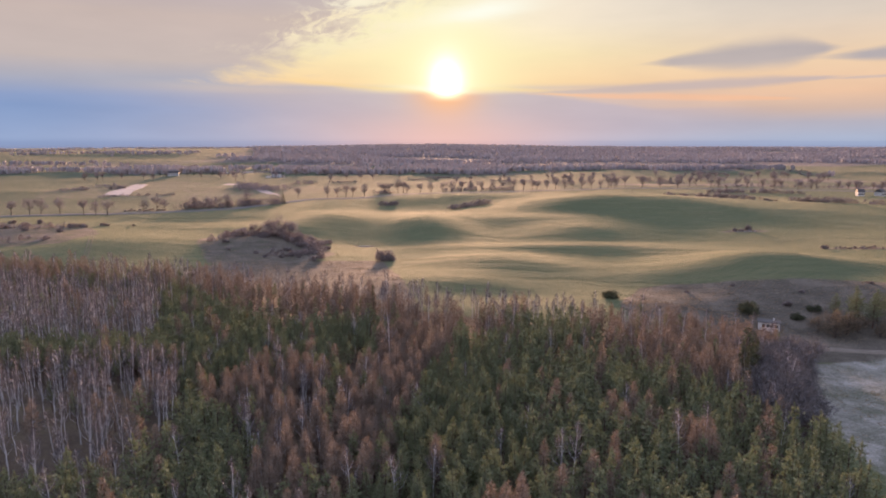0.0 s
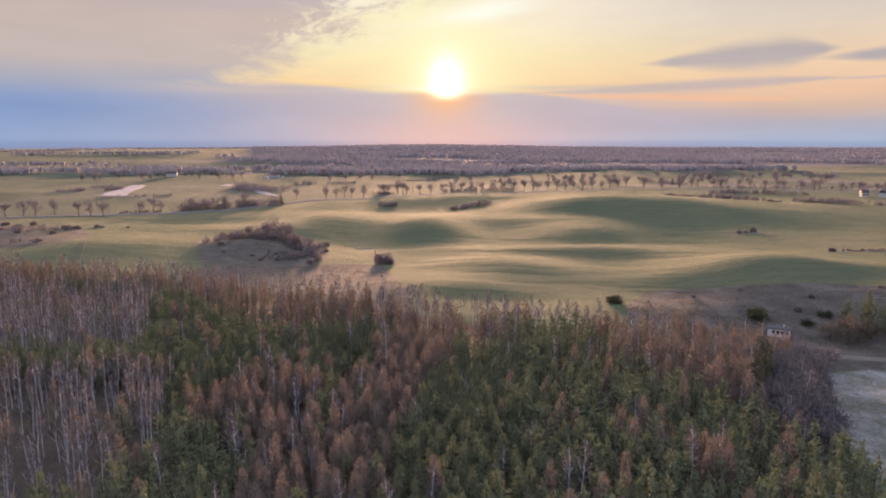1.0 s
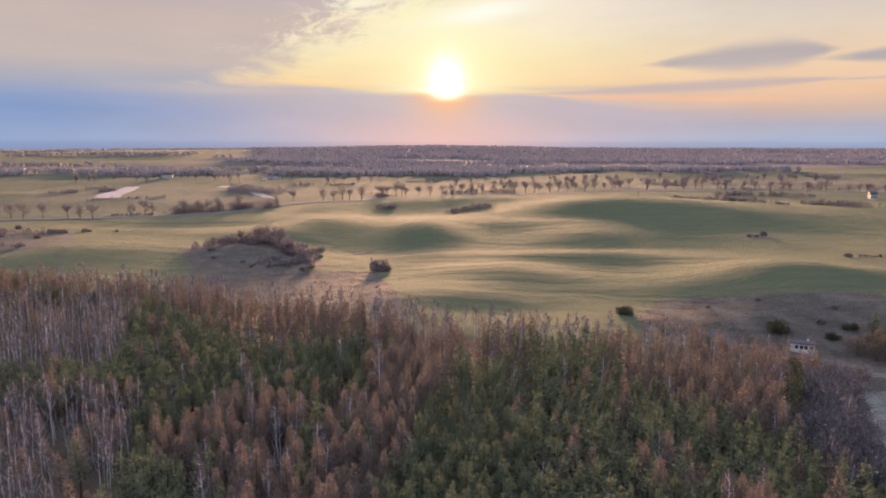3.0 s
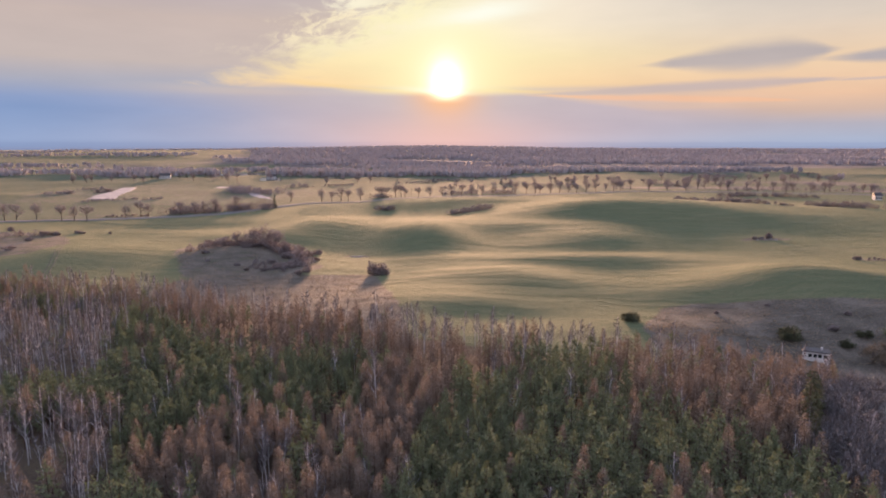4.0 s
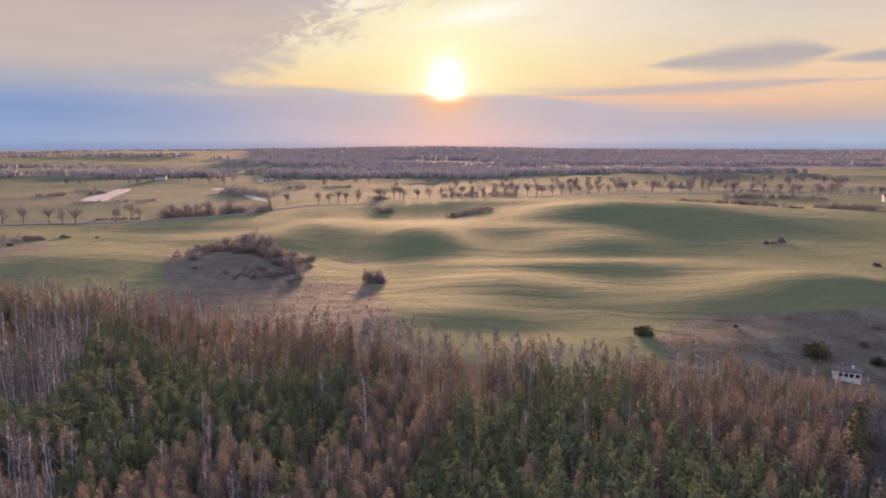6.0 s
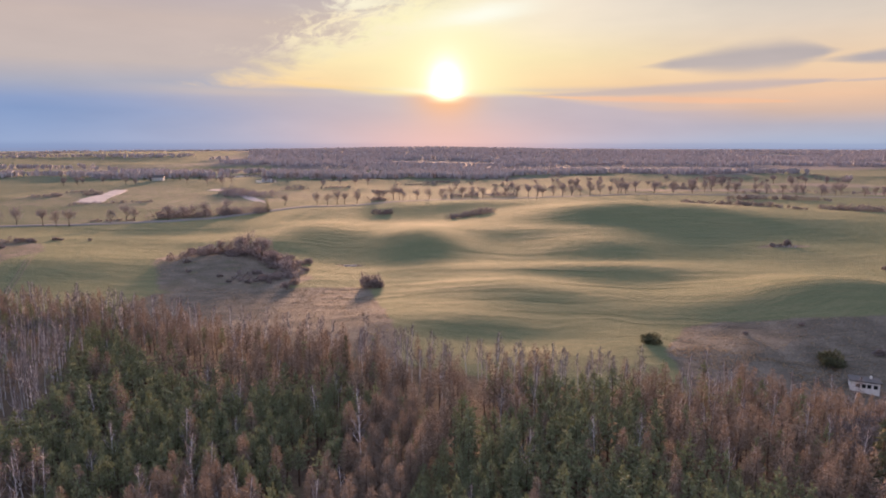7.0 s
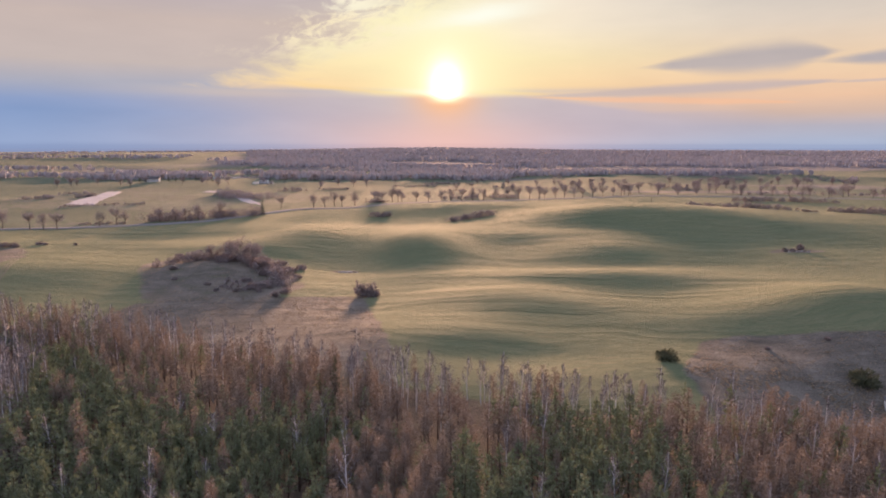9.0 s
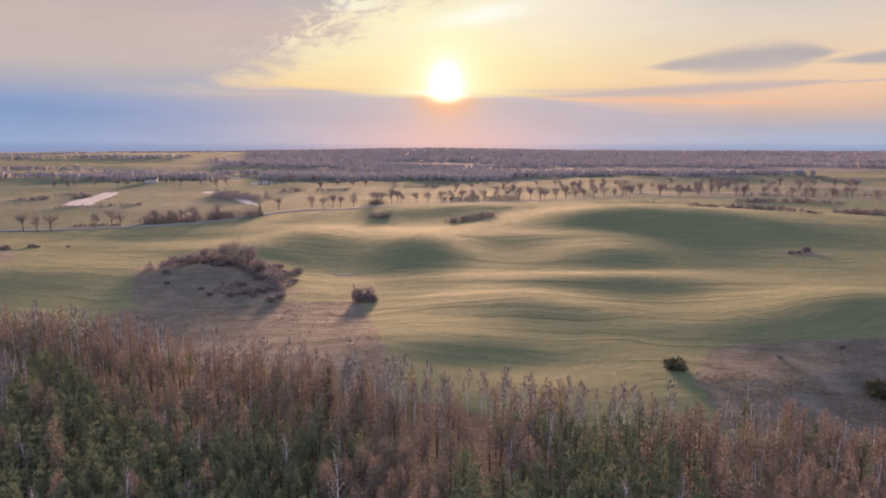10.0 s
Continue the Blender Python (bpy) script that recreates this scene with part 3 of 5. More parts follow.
def build_ground():
    # a fan of rows, close together near the camera and wider apart far off
    ys, y, s = [], -260.0, 24.0
    while y < 4850:
        ys.append(y)
        s = 24.0 if y < 20 else (2.6 if y < 700 else min(70.0, 2.6 + (y - 700) * 0.025))
        y += s
    ys.append(4900.0)
    ys = np.array(ys)
    us = np.linspace(-1, 1, 271)
    half = 240 + 0.86 * np.maximum(ys, 0)
    X, Y = us[None, :] * half[:, None], np.repeat(ys[:, None], len(us), 1)
    x, y = X.ravel(), Y.ravel()
    V = np.stack([x, y, height(x, y)], 1)
    n, w = len(ys), len(us)
    a = (np.arange(n - 1)[:, None] * w + np.arange(w - 1)[None, :]).ravel()
    F = np.stack([a, a + 1, a + w + 1, a + w], 1)
    me = mesh_np("ground", V, F, [M["ground"]])
    me.polygons.foreach_set("use_smooth", np.ones(len(F), bool))
    cover = np.zeros((len(x), 4), np.float32)
    rd = np.array(ROAD, float)
    road_y = np.interp(x, rd[:, 0], rd[:, 1])
    cover[:, 0] = np.clip(0.5 - (y - road_y + 6) / 12, 0, 1)
    scr = inside(x, y, STRIP, 2.5)
    for o, thick in ((MOUND, 0.64), (WEST, 0.6), (SCRUB, 0.9), (HOLLOW, 0.75)):
        scr = np.maximum(scr, inside(x, y, o, 2.5) * thick)
    for cx, cy, rx, ry in ((192, 413, 14, 6), (222, 338, 22, 4), (-43, 367, 7, 4), (186, 655, 6, 4)):
        scr = np.maximum(scr, np.clip(1.5 - np.hypot((x - cx) / rx, (y - cy) / ry), 0, 1))
    cover[:, 1] = scr
    cover[:, 2] = inside(x, y, FOREST, 3)
    cover[:, 3] = inside(x, y, MEADOW, 4)
    me.attributes.new("cover", "FLOAT_COLOR", "POINT").data.foreach_set("color", cover.ravel())
    woods = np.clip((y - 1150) / 700, 0, 1) * np.clip(0.75 + 0.9 * lattice(x, y * 2.2, 420, 9), 0, 1)
    woods *= 1 - np.clip((-x - 0.22 * y - 40) / 300, 0, 1) * np.clip((y - 1500) / 300, 0, 1) * 0.85
    woods = np.maximum(woods, np.clip((y - 1450) / 120, 0, 1) * np.clip((x + 0.28 * y) / 120, 0, 1))
    near = np.clip((y - road_y - 15) / 40, 0, 1) * np.clip(0.15 + 0.9 * lattice(x, y * 2.0, 130, 12), 0, 1)
    near *= np.clip((x + 60) / 150, 0.25, 1) * 0.75
    for cx, cy, rx, ry in ((-358, 760, 60, 110), (-205, 745, 70, 60), (-250, 655, 50, 30), (-235, 522, 45, 14)):
        near = np.maximum(near, np.clip(1.6 - np.hypot((x - cx) / rx, (y - cy) / ry), 0, 0.42))
    me.attributes.new("heath", "FLOAT", "POINT").data.foreach_set("value", np.maximum(woods, near).astype(np.float32))
    tagged(new("ground", me), "rolling green winter crop with dry scrub and woodland litter", "ground", kind="structure")


build_ground()


def ribbon(name, pts, width, lift, mat, label, category):
    """A strip that follows the land, with a crowned middle and sloping verges."""
    p = []
    for k in range(len(pts) - 1):
        p0, p1, p2, p3 = (Vector(pts[max(0, min(len(pts) - 1, k + o))]) for o in (-1, 0, 1, 2))
        for s in range(12):
            t = s / 12
            p.append(0.5 * ((2 * p1) + (p2 - p0) * t + (2 * p0 - 5 * p1 + 4 * p2 - p3) * t * t + (3 * p1 - p0 - 3 * p2 + p3) * t ** 3))
    V, F = [], []
    for k, q in enumerate(p):
        d = (p[min(k + 1, len(p) - 1)] - p[max(k - 1, 0)]).normalized()
        s = Vector((-d.y, d.x))
        z = zat(q.x, q.y)
        for o, h in ((-width * 0.75, -0.5), (-width / 2, lift), (0, lift + 0.06), (width / 2, lift), (width * 0.75, -0.5)):
            V.append((q.x + s.x * o, q.y + s.y * o, z + h))
    for k in range(len(p) - 1):
        for c in range(4):
            a = k * 5 + c
            F.append((a, a + 1, a + 6, a + 5))
    me = mesh_np(name, V, F, [mat])
    me.flip_normals()
    return tagged(new(name, me), label, category, kind="structure")


ribbon("road", ROAD, 4.6, 0.45, M["asphalt"], "narrow grey asphalt road between bare trees", "road")
ribbon("track", [(100, 196), (112, 193), (124, 190), (138, 186), (160, 182), (200, 178)], 3.0, 0.12, M["gravel"], "pale unpaved farm track beside the hut", "track")


for side in (-0.9, 0.9):
    ribbon("wheel_track", [(-215 + side, 402), (-205 + side, 385), (-191 + side, 359), (-180 + side, 336), (-171 + side, 316), (-163 + side, 297), (-152 + side, 275)], 0.5, 0.03, M["soil"], "pale wheel track worn into the crop", "track")


def pond(pts, z, label):
    """A level sheet of dead reeds or still water with an uneven shore, in a wet hollow."""
    cx, cy = sum(p[0] for p in pts) / len(pts), sum(p[1] for p in pts) / len(pts)
    ring = []
    for k in range(len(pts)):
        a, b = Vector(pts[k]), Vector(pts[(k + 1) % len(pts)])
        for s in range(16):
            q = a.lerp(b, s / 16)
            j = 1 + 0.17 * float(lattice(q.x, q.y, 13.0, 21)) + 0.10 * float(lattice(q.x, q.y, 3.5, 22))
            ring.append((cx + (q.x - cx) * j, cy + (q.y - cy) * j))
    V = [(cx, cy, z)] + [(x, y, z) for x, y in ring] + [(x, y, z) for x, y in ring] + [(x, y, z - 3) for x, y in ring]
    n = len(ring)
    F = [(0, 1 + k, 1 + (k + 1) % n) for k in range(n)]
    for k in range(n):
        b = (k + 1) % n
        F += [(1 + n + k, 1 + 2 * n + k, 1 + 2 * n + b), (1 + n + k, 1 + 2 * n + b, 1 + n + b)]
    kind = "reed_bed" if "reed" in label else "pond"
    tagged(new(kind, mesh_np(kind, V, F, [M["reed" if kind == "reed_bed" else "water"]])), label, kind.replace("_", " "), kind="structure")


for (outline, words), level in zip(PONDS, POND_Z):
    pond(outline, level, words)


# ---- kinds of trees: each returns (trunk geometry, crown geometry) ----
def around(r, a, z):
    return Vector((r * math.cos(a), r * math.sin(a), z))


def lean_line(h, amount, n=5):
    """Points of a slightly crooked trunk."""
    a, pts = random.uniform(0, 6.28), [Vector((0, 0, -0.6))]
    for k in range(1, n + 1):
        t = k / n
        pts.append(Vector((math.cos(a) * amount * t * t + random.uniform(-1, 1) * amount * 0.25, math.sin(a) * amount * t * t + random.uniform(-1, 1) * amount * 0.25, h * t)))
    return pts


def on_line(pts, z):
    for p, q in zip(pts, pts[1:]):
        if p.z <= z <= q.z:
            return p.lerp(q, (z - p.z) / (q.z - p.z))
    return pts[-1].copy()


def pine(h, fine, width=2.35):
    """Young Scots pine: whorls of limbs with brushes of needles and gaps between them."""
    tr, cr = Geo(), Geo()
    line = lean_line(h, 0.3)
    tr.stem(line, [0.15 * (1 - k / 5) + 0.025 for k in range(6)], 5 if fine else 3)
    z, base = h * (random.uniform(0.22, 0.34) if width > 1.6 else random.uniform(0.36, 0.44)), None
    base = z
    a0 = random.uniform(0, 6)
    while z < h - 0.3:
        u = (z - base) / (h - base)
        reach = (width * (1 - u) ** (0.9 if width > 1.6 else 1.1) + 0.14) * random.uniform(0.85, 1.1) * (0.7 + 0.3 * min(1, u * 5))
        n = (5 if fine else 4) if u < 0.85 else 3
        for k in range(n):
            if random.random() < 0.08:
                continue
            a = a0 + 6.283 * k / n + random.uniform(-0.4, 0.4)
            L = reach * random.uniform(0.7, 1.15)
            s = on_line(line, z)
            e = s + around(L, a, L * random.uniform(0.25, 0.6))
            if fine and k % 2 == 0:
                tr.limb(s, s.lerp(e, 0.8), 0.035, 0.012, 3)
            tufts = max(4, int(L * (7.0 if fine else 3.4)) + 1)
            for j in range(tufts):
                t = 0.25 + 0.8 * (j + random.random()) / tufts
                c = s.lerp(e, t) + Vector((random.gauss(0, 0.22), random.gauss(0, 0.22), random.gauss(0.05, 0.17)))
                for q in range(4 if fine else 3):
                    d = Vector((random.gauss(0, 1), random.gauss(0, 1), random.gauss(0.8, 0.7))) + (e - s).normalized() * 0.6
                    ln = random.uniform(0.22, 0.42) * (1 if fine else 1.4)
                    cr.sliver(c - d.normalized() * ln * 0.3, c + d.normalized() * ln, random.uniform(0.12, 0.19) * (1 if fine else 1.6))
        z += random.uniform(0.55, 0.8) * (1 if fine else 1.35)
        a0 += 0.7
    top = line[-1]
    for k in range(8):
        cr.sliver(top + Vector((0, 0, -0.3)), top + Vector((random.gauss(0, 0.12), random.gauss(0, 0.12), random.uniform(0.2, 0.75))), 0.15)
    return tr, cr


def larch(h, fine):
    """Leafless larch: straight trunk, level limbs, hanging orange-brown twigs."""
    tr, cr = Geo(), Geo()
    line = lean_line(h, 0.2)
    tr.stem(line, [0.15 * (1 - k / 5) + 0.02 for k in range(6)], 5 if fine else 3)
    base = h * random.uniform(0.24, 0.36)
    width = random.uniform(1.5, 2.0)
    for k in range(46 if fine else 18):
        u = random.random() ** 1.3
        R = (width * (1 - u) ** 0.8 + 0.15) * (0.5 + 0.5 * min(1, u * 4))
        s = on_line(line, base + (h - base) * u)
        cr.sliver(s, s + around(R, random.uniform(0, 6.283), R * random.uniform(-0.05, 0.3)), 0.07)
    for k in range(1250 if fine else 500):
        u = 1 - random.random() ** 0.62 * 0.99
        R = (width * (1 - u) ** 0.8 + 0.15) * (0.5 + 0.5 * min(1, u * 4)) * random.uniform(0.8, 1.12)
        a, r = random.uniform(0, 6.283), R * random.random() ** 0.6
        p = on_line(line, base + (h - base) * u) + around(r, a, 0)
        d = Vector((0.5 * math.cos(a) + random.gauss(0, 0.5), 0.5 * math.sin(a) + random.gauss(0, 0.5), random.gauss(0.25, 0.45)))
        cr.sliver(p, p + d.normalized() * random.uniform(0.24, 0.5) * (1 if fine else 1.25), random.uniform(0.07, 0.12) * (1 if fine else 1.6))
    return tr, cr


def birch(h, fine):
    """Leafless birch: white trunk, steep pale limbs, haze of fine twigs."""
    tr, cr = Geo(), Geo()
    line = lean_line(h, 0.55)
    tr.stem(line, [0.08 * (1 - k / 5) + 0.02 for k in range(6)], 5 if fine else 3)
    n = 15 if fine else 8
    for k in range(n):
        u = k / n
        s = on_line(line, h * (0.38 + 0.57 * u))
        L = (2.3 * (1 - u) + 0.5) * random.uniform(0.7, 1.15)
        a = random.uniform(0, 6.283)
        m = s + around(L * 0.40, a, L * 0.5)
        e = m + around(L * 0.16, a + random.uniform(-0.5, 0.5), L * 0.5)
        tr.limb(s, m, 0.038, 0.024, 3)
        tr.limb(m, e, 0.024, 0.010, 3)
        for j in range(15 if fine else 8):
            t = random.uniform(0.1, 1.0)
            p = s.lerp(m, t * 2) if t < 0.5 else m.lerp(e, t * 2 - 1)
            d = Vector((random.gauss(0, 0.5), random.gauss(0, 0.5), random.gauss(0.45, 0.5)))
            cr.sliver(p, p + d.normalized() * random.uniform(0.5, 1.05) * (1 if fine else 1.3), random.uniform(0.05, 0.09) * (1 if fine else 1.9))
    return tr, cr


def spruce(h, fine=True):
    """Dark spruce: dense drooping skirts of needles to the ground."""
    tr, cr = Geo(), Geo()
    line = lean_line(h, 0.12)
    tr.stem(line, [0.2 * (1 - k / 5) + 0.02 for k in range(6)], 5)
    z = h * 0.08
    while z < h - 0.1:
        u = z / h
        reach = 2.5 * (1 - u) ** 0.9 + 0.12
        for k in range(8):
            a = random.uniform(0, 6.283)
            s = on_line(line, z)
            L = reach * random.uniform(0.75, 1.1)
            e = s + around(L, a, -0.28 * L)
            for j in range(max(3, int(L * 5))):
                p = s.lerp(e, 0.2 + 0.85 * random.random())
                d = (e - s).normalized() + Vector((random.gauss(0, 0.5), random.gauss(0, 0.5), random.gauss(-0.2, 0.3)))
                cr.sliver(p, p + d.normalized() * random.uniform(0.4, 0.7), random.uniform(0.18, 0.3))
        z += 0.42
    return tr, cr


def broad(h, spread, fine=True, start=0.28, twig=0.16, count=900, sparse=0.0):
    """Leafless broad-leaved tree: forked limbs and an uneven rounded head of twigs."""
    tr, cr = Geo(), Geo()
    line = lean_line(h * 0.62, 0.5)
    tr.stem(line, [0.03 * h * (1 - k / 6) + 0.03 for k in range(6)], 6)
    tips = []
    for k in range(9):
        s = on_line(line, h * (start + 0.34 * random.random()))
        a, t = k * 2.4 + random.uniform(-0.4, 0.4), random.uniform(0.35, 1.0)
        m = s + around(spread * 0.45 * t, a, h * random.uniform(0.10, 0.2))
        tr.limb(s, m, 0.011 * h, 0.007 * h, 4)
        for j in range(3):
            e = m + around(spread * random.uniform(0.25, 0.6) * t, a + random.uniform(-0.9, 0.9), h * random.uniform(0.08, 0.3))
            tr.limb(m, e, 0.007 * h, 0.002 * h, 3)
            tips += [(m, e)]
    for k in range(4):
        e = line[-1] + around(spread * random.uniform(0.1, 0.35), k * 1.57, h * random.uniform(0.2, 0.36))
        tr.limb(line[-1], e, 0.008 * h, 0.002 * h, 3)
        tips += [(line[-1], e)]
    for k in range(count):
        m, e = tips[k % len(tips)]
        p = m.lerp(e, random.uniform(0.15, 1.05)) + Vector((random.gauss(0, 0.075), random.gauss(0, 0.075), random.gauss(-0.02, 0.085))) * h
        d = (p - Vector((0, 0, h * 0.42))).normalized() + Vector((random.gauss(0, 0.5), random.gauss(0, 0.5), random.gauss(0.25, 0.4)))
        q = p + d.normalized() * h * random.uniform(0.04, 0.10)
        if q.z > h * start * 0.8:
            cr.sliver(p, q, twig * random.uniform(0.6, 1.3))
    return tr, cr


def shrub(w, h, count=420, twig=0.12, stems=11):
    """A bush of many stems with an uneven, open top."""
    tr, cr = Geo(), Geo()
    tips = []
    for k in range(stems):
        a, r = random.uniform(0, 6.283), math.sqrt(random.random()) * w * 0.28
        s = around(r, a, -0.3)
        m = around(r + w * 0.10, a + random.uniform(-0.3, 0.3), h * 0.42 * random.uniform(0.7, 1.1))
        e = around(r + w * random.uniform(0.1, 0.24), a + random.uniform(-0.5, 0.5), h * random.uniform(0.62, 0.95) * (1 - 0.35 * r / (w * 0.3)))
        tr.limb(s, m, 0.07, 0.04, 4)
        tr.limb(m, e, 0.04, 0.012, 3)
        tips.append((s.lerp(m, 0.3), m, e))
    lobes = [(around(math.sqrt(random.random()) * w * 0.34, random.uniform(0, 6.283), 0), random.uniform(0.4, 1.0)) for _ in range(9)]
    for k in range(count):
        c, b = lobes[k % 9]
        v = Vector((random.gauss(0, 1), random.gauss(0, 1), random.gauss(0, 1))).normalized() * random.random() ** 0.4
        p = c + Vector((v.x * w * 0.22, v.y * w * 0.22, h * b * (0.33 + 0.44 * v.z)))
        d = Vector((v.x, v.y, v.z * 0.6 + 0.5)) + Vector((random.gauss(0, 0.5), random.gauss(0, 0.5), random.gauss(0.1, 0.4)))
        q = p + d.normalized() * random.uniform(0.10, 0.22) * h
        p.z, q.z = max(p.z, 0.02), max(q.z, 0.1)
        cr.sliver(p, q, twig * random.uniform(0.6, 1.4))
    return tr, cr


def thing_of(name, geos, mats, label, category, group):
    """A plant standing at the origin: an Empty with its stem and its head of twigs or needles."""
    root = tagged(new(name), label, category, group)
    root.empty_display_size = 0.3
    tr, cr = geos
    if tr.v:
        part("trunk" if "bush" not in name else "woody_stem", tr.mesh(name + "_wood", M[mats[0]]), root)
    part("crown", cr.mesh(name + "_crown", M[mats[1]]), root)
    return root


def stand(x, y, size=1.0, wide=1.0, sink=0.0):
    return Matrix.LocRotScale((x, y, zat(x, y) - sink), Euler((random.uniform(-0.03, 0.03), random.uniform(-0.03, 0.03), random.uniform(0, 6.283))), (size * wide, size * wide, size))


def plant(protos, places):
    """Sets the prototypes, then copies of them, at the poses given."""
    for k in range(len(protos), len(places)):
        copy_thing(protos[k % len(protos)], places[k])
    for p, m in zip(protos, places):
        p.matrix_basis = m


# ---- the forest ----
STANDS = [
    # kind of stand, its outline, and the chance of larch, birch and pine in it
    ("ride", [(-24, 166), (-17.5, 161), (-18.5, 138), (-25, 133)], (0.0, 0.0, 0.06)),
    ("birch_wood", [(-215, 250), (-161, 240), (-101, 228), (-86, 200), (-75, 168), (-110, 166), (-125, 150), (-215, 150)], (0.02, 0.50, 0.03)),
    ("pine_strip", [(-215, 169), (-106, 168), (-72, 171), (-61, 148), (-90, 146), (-215, 149)], (0.02, 0.03, 0.93)),
    ("mixed_edge", [(-80, 148), (-61, 148), (-49, 116), (-56, 112), (-78, 128)], (0.16, 0.40, 0.06)),
    ("lower_birch_wood", [(-215, 149), (-61, 149), (-49, 116), (-49, 99), (-60, 94), (-80, 92), (-140, 98)], (0.04, 0.44, 0.02)),
    ("birch_clump", [(-32, 142), (-25, 139), (-21, 113), (-26, 102), (-36, 109), (-31, 120)], (0.30, 0.45, 0.1)),
    ("larch_patch", [(-51, 131), (-39, 148), (-30, 143), (-26, 122), (-33, 116), (-45, 121)], (0.72, 0.08, 0.12)),
    ("larch_row", [(-12, 174), (-18, 148), (-22, 116), (-30, 104), (-29, 89), (-11, 88), (-10, 103), (-5, 135), (3, 168)], (0.78, 0.03, 0.12)),
]


def wood_kind(x, y):
    """Which tree grows here: the stands of the plantation."""
    n = float(lattice(x, y, 14, 31))
    n2 = float(lattice(x, y, 7, 32))
    edge = np.interp(x, [-175, -130, -104, -66, -36, -12, 11, 45, 84, 98], [272, 264, 255, 237, 219, 207, 199, 194, 190, 181]) - y
    r = random.random()

    def one_of(larch_share, birch_share, pine_share):
        return "larch" if r < larch_share else ("birch" if r < larch_share + birch_share else ("pine" if r < larch_share + birch_share + pine_share else None))
    if 112 < y < 172 and x > max(64, 66 + 0.33 * (y - 140)) + 2.5 * n:
        return "alder" if r < 0.95 else "birch"
    if edge < (11 if -20 < x < 60 else 6):
        return one_of(0.14, 0.46, 0.02)
    if x < -98 and edge < 24:
        return one_of(0.40, 0.18, 0.18)
    jx, jy = x + 2.0 * n2, y + 2.5 * n
    for _, outline, shares in STANDS:
        if min(q[0] for q in outline) < jx < max(q[0] for q in outline) and inside(np.array([jx]), np.array([jy]), outline, 0.5)[0] > 0.5:
            return one_of(*shares)
    # open rows of larches along the far edge, with bare ground between them
    if x < -12:
        low = np.interp(x, [-110, -95, -78, -56, -35, -20], [236, 226, 211, 187, 180, 178])
        if y > low + 4 * n:
            return one_of(0.40 if y > low + 12 else 0.34, 0.05, 0.06 if y > low + 12 else 0.22)
    elif x < 18:
        if y > 164 + 4 * n:
            return one_of(0.38, 0.05, 0.07)
    else:
        if 20 < x < 41 and y < 188 and n2 > -0.75:
            return one_of(0.08, 0.03, 0.82)
        if y > 127 and x > np.interp(y, [131, 145, 160, 181], [63, 45, 39, 43]) + 3 * n:
            return one_of(0.64, 0.06, 0.05)
    for lx, ly, lr in ((42, 105, 4.5), (26, 90, 3.2), (31, 86, 3.0), (40, 83, 3.0), (10, 82, 3.5), (52, 98, 2.5)):
        if math.hypot(x - lx, y - ly) < lr:
            return one_of(0.9, 0.0, 0.1)
    if n2 > 0.8:
        return "larch"
    return one_of(0.03, 0.02, 0.91)


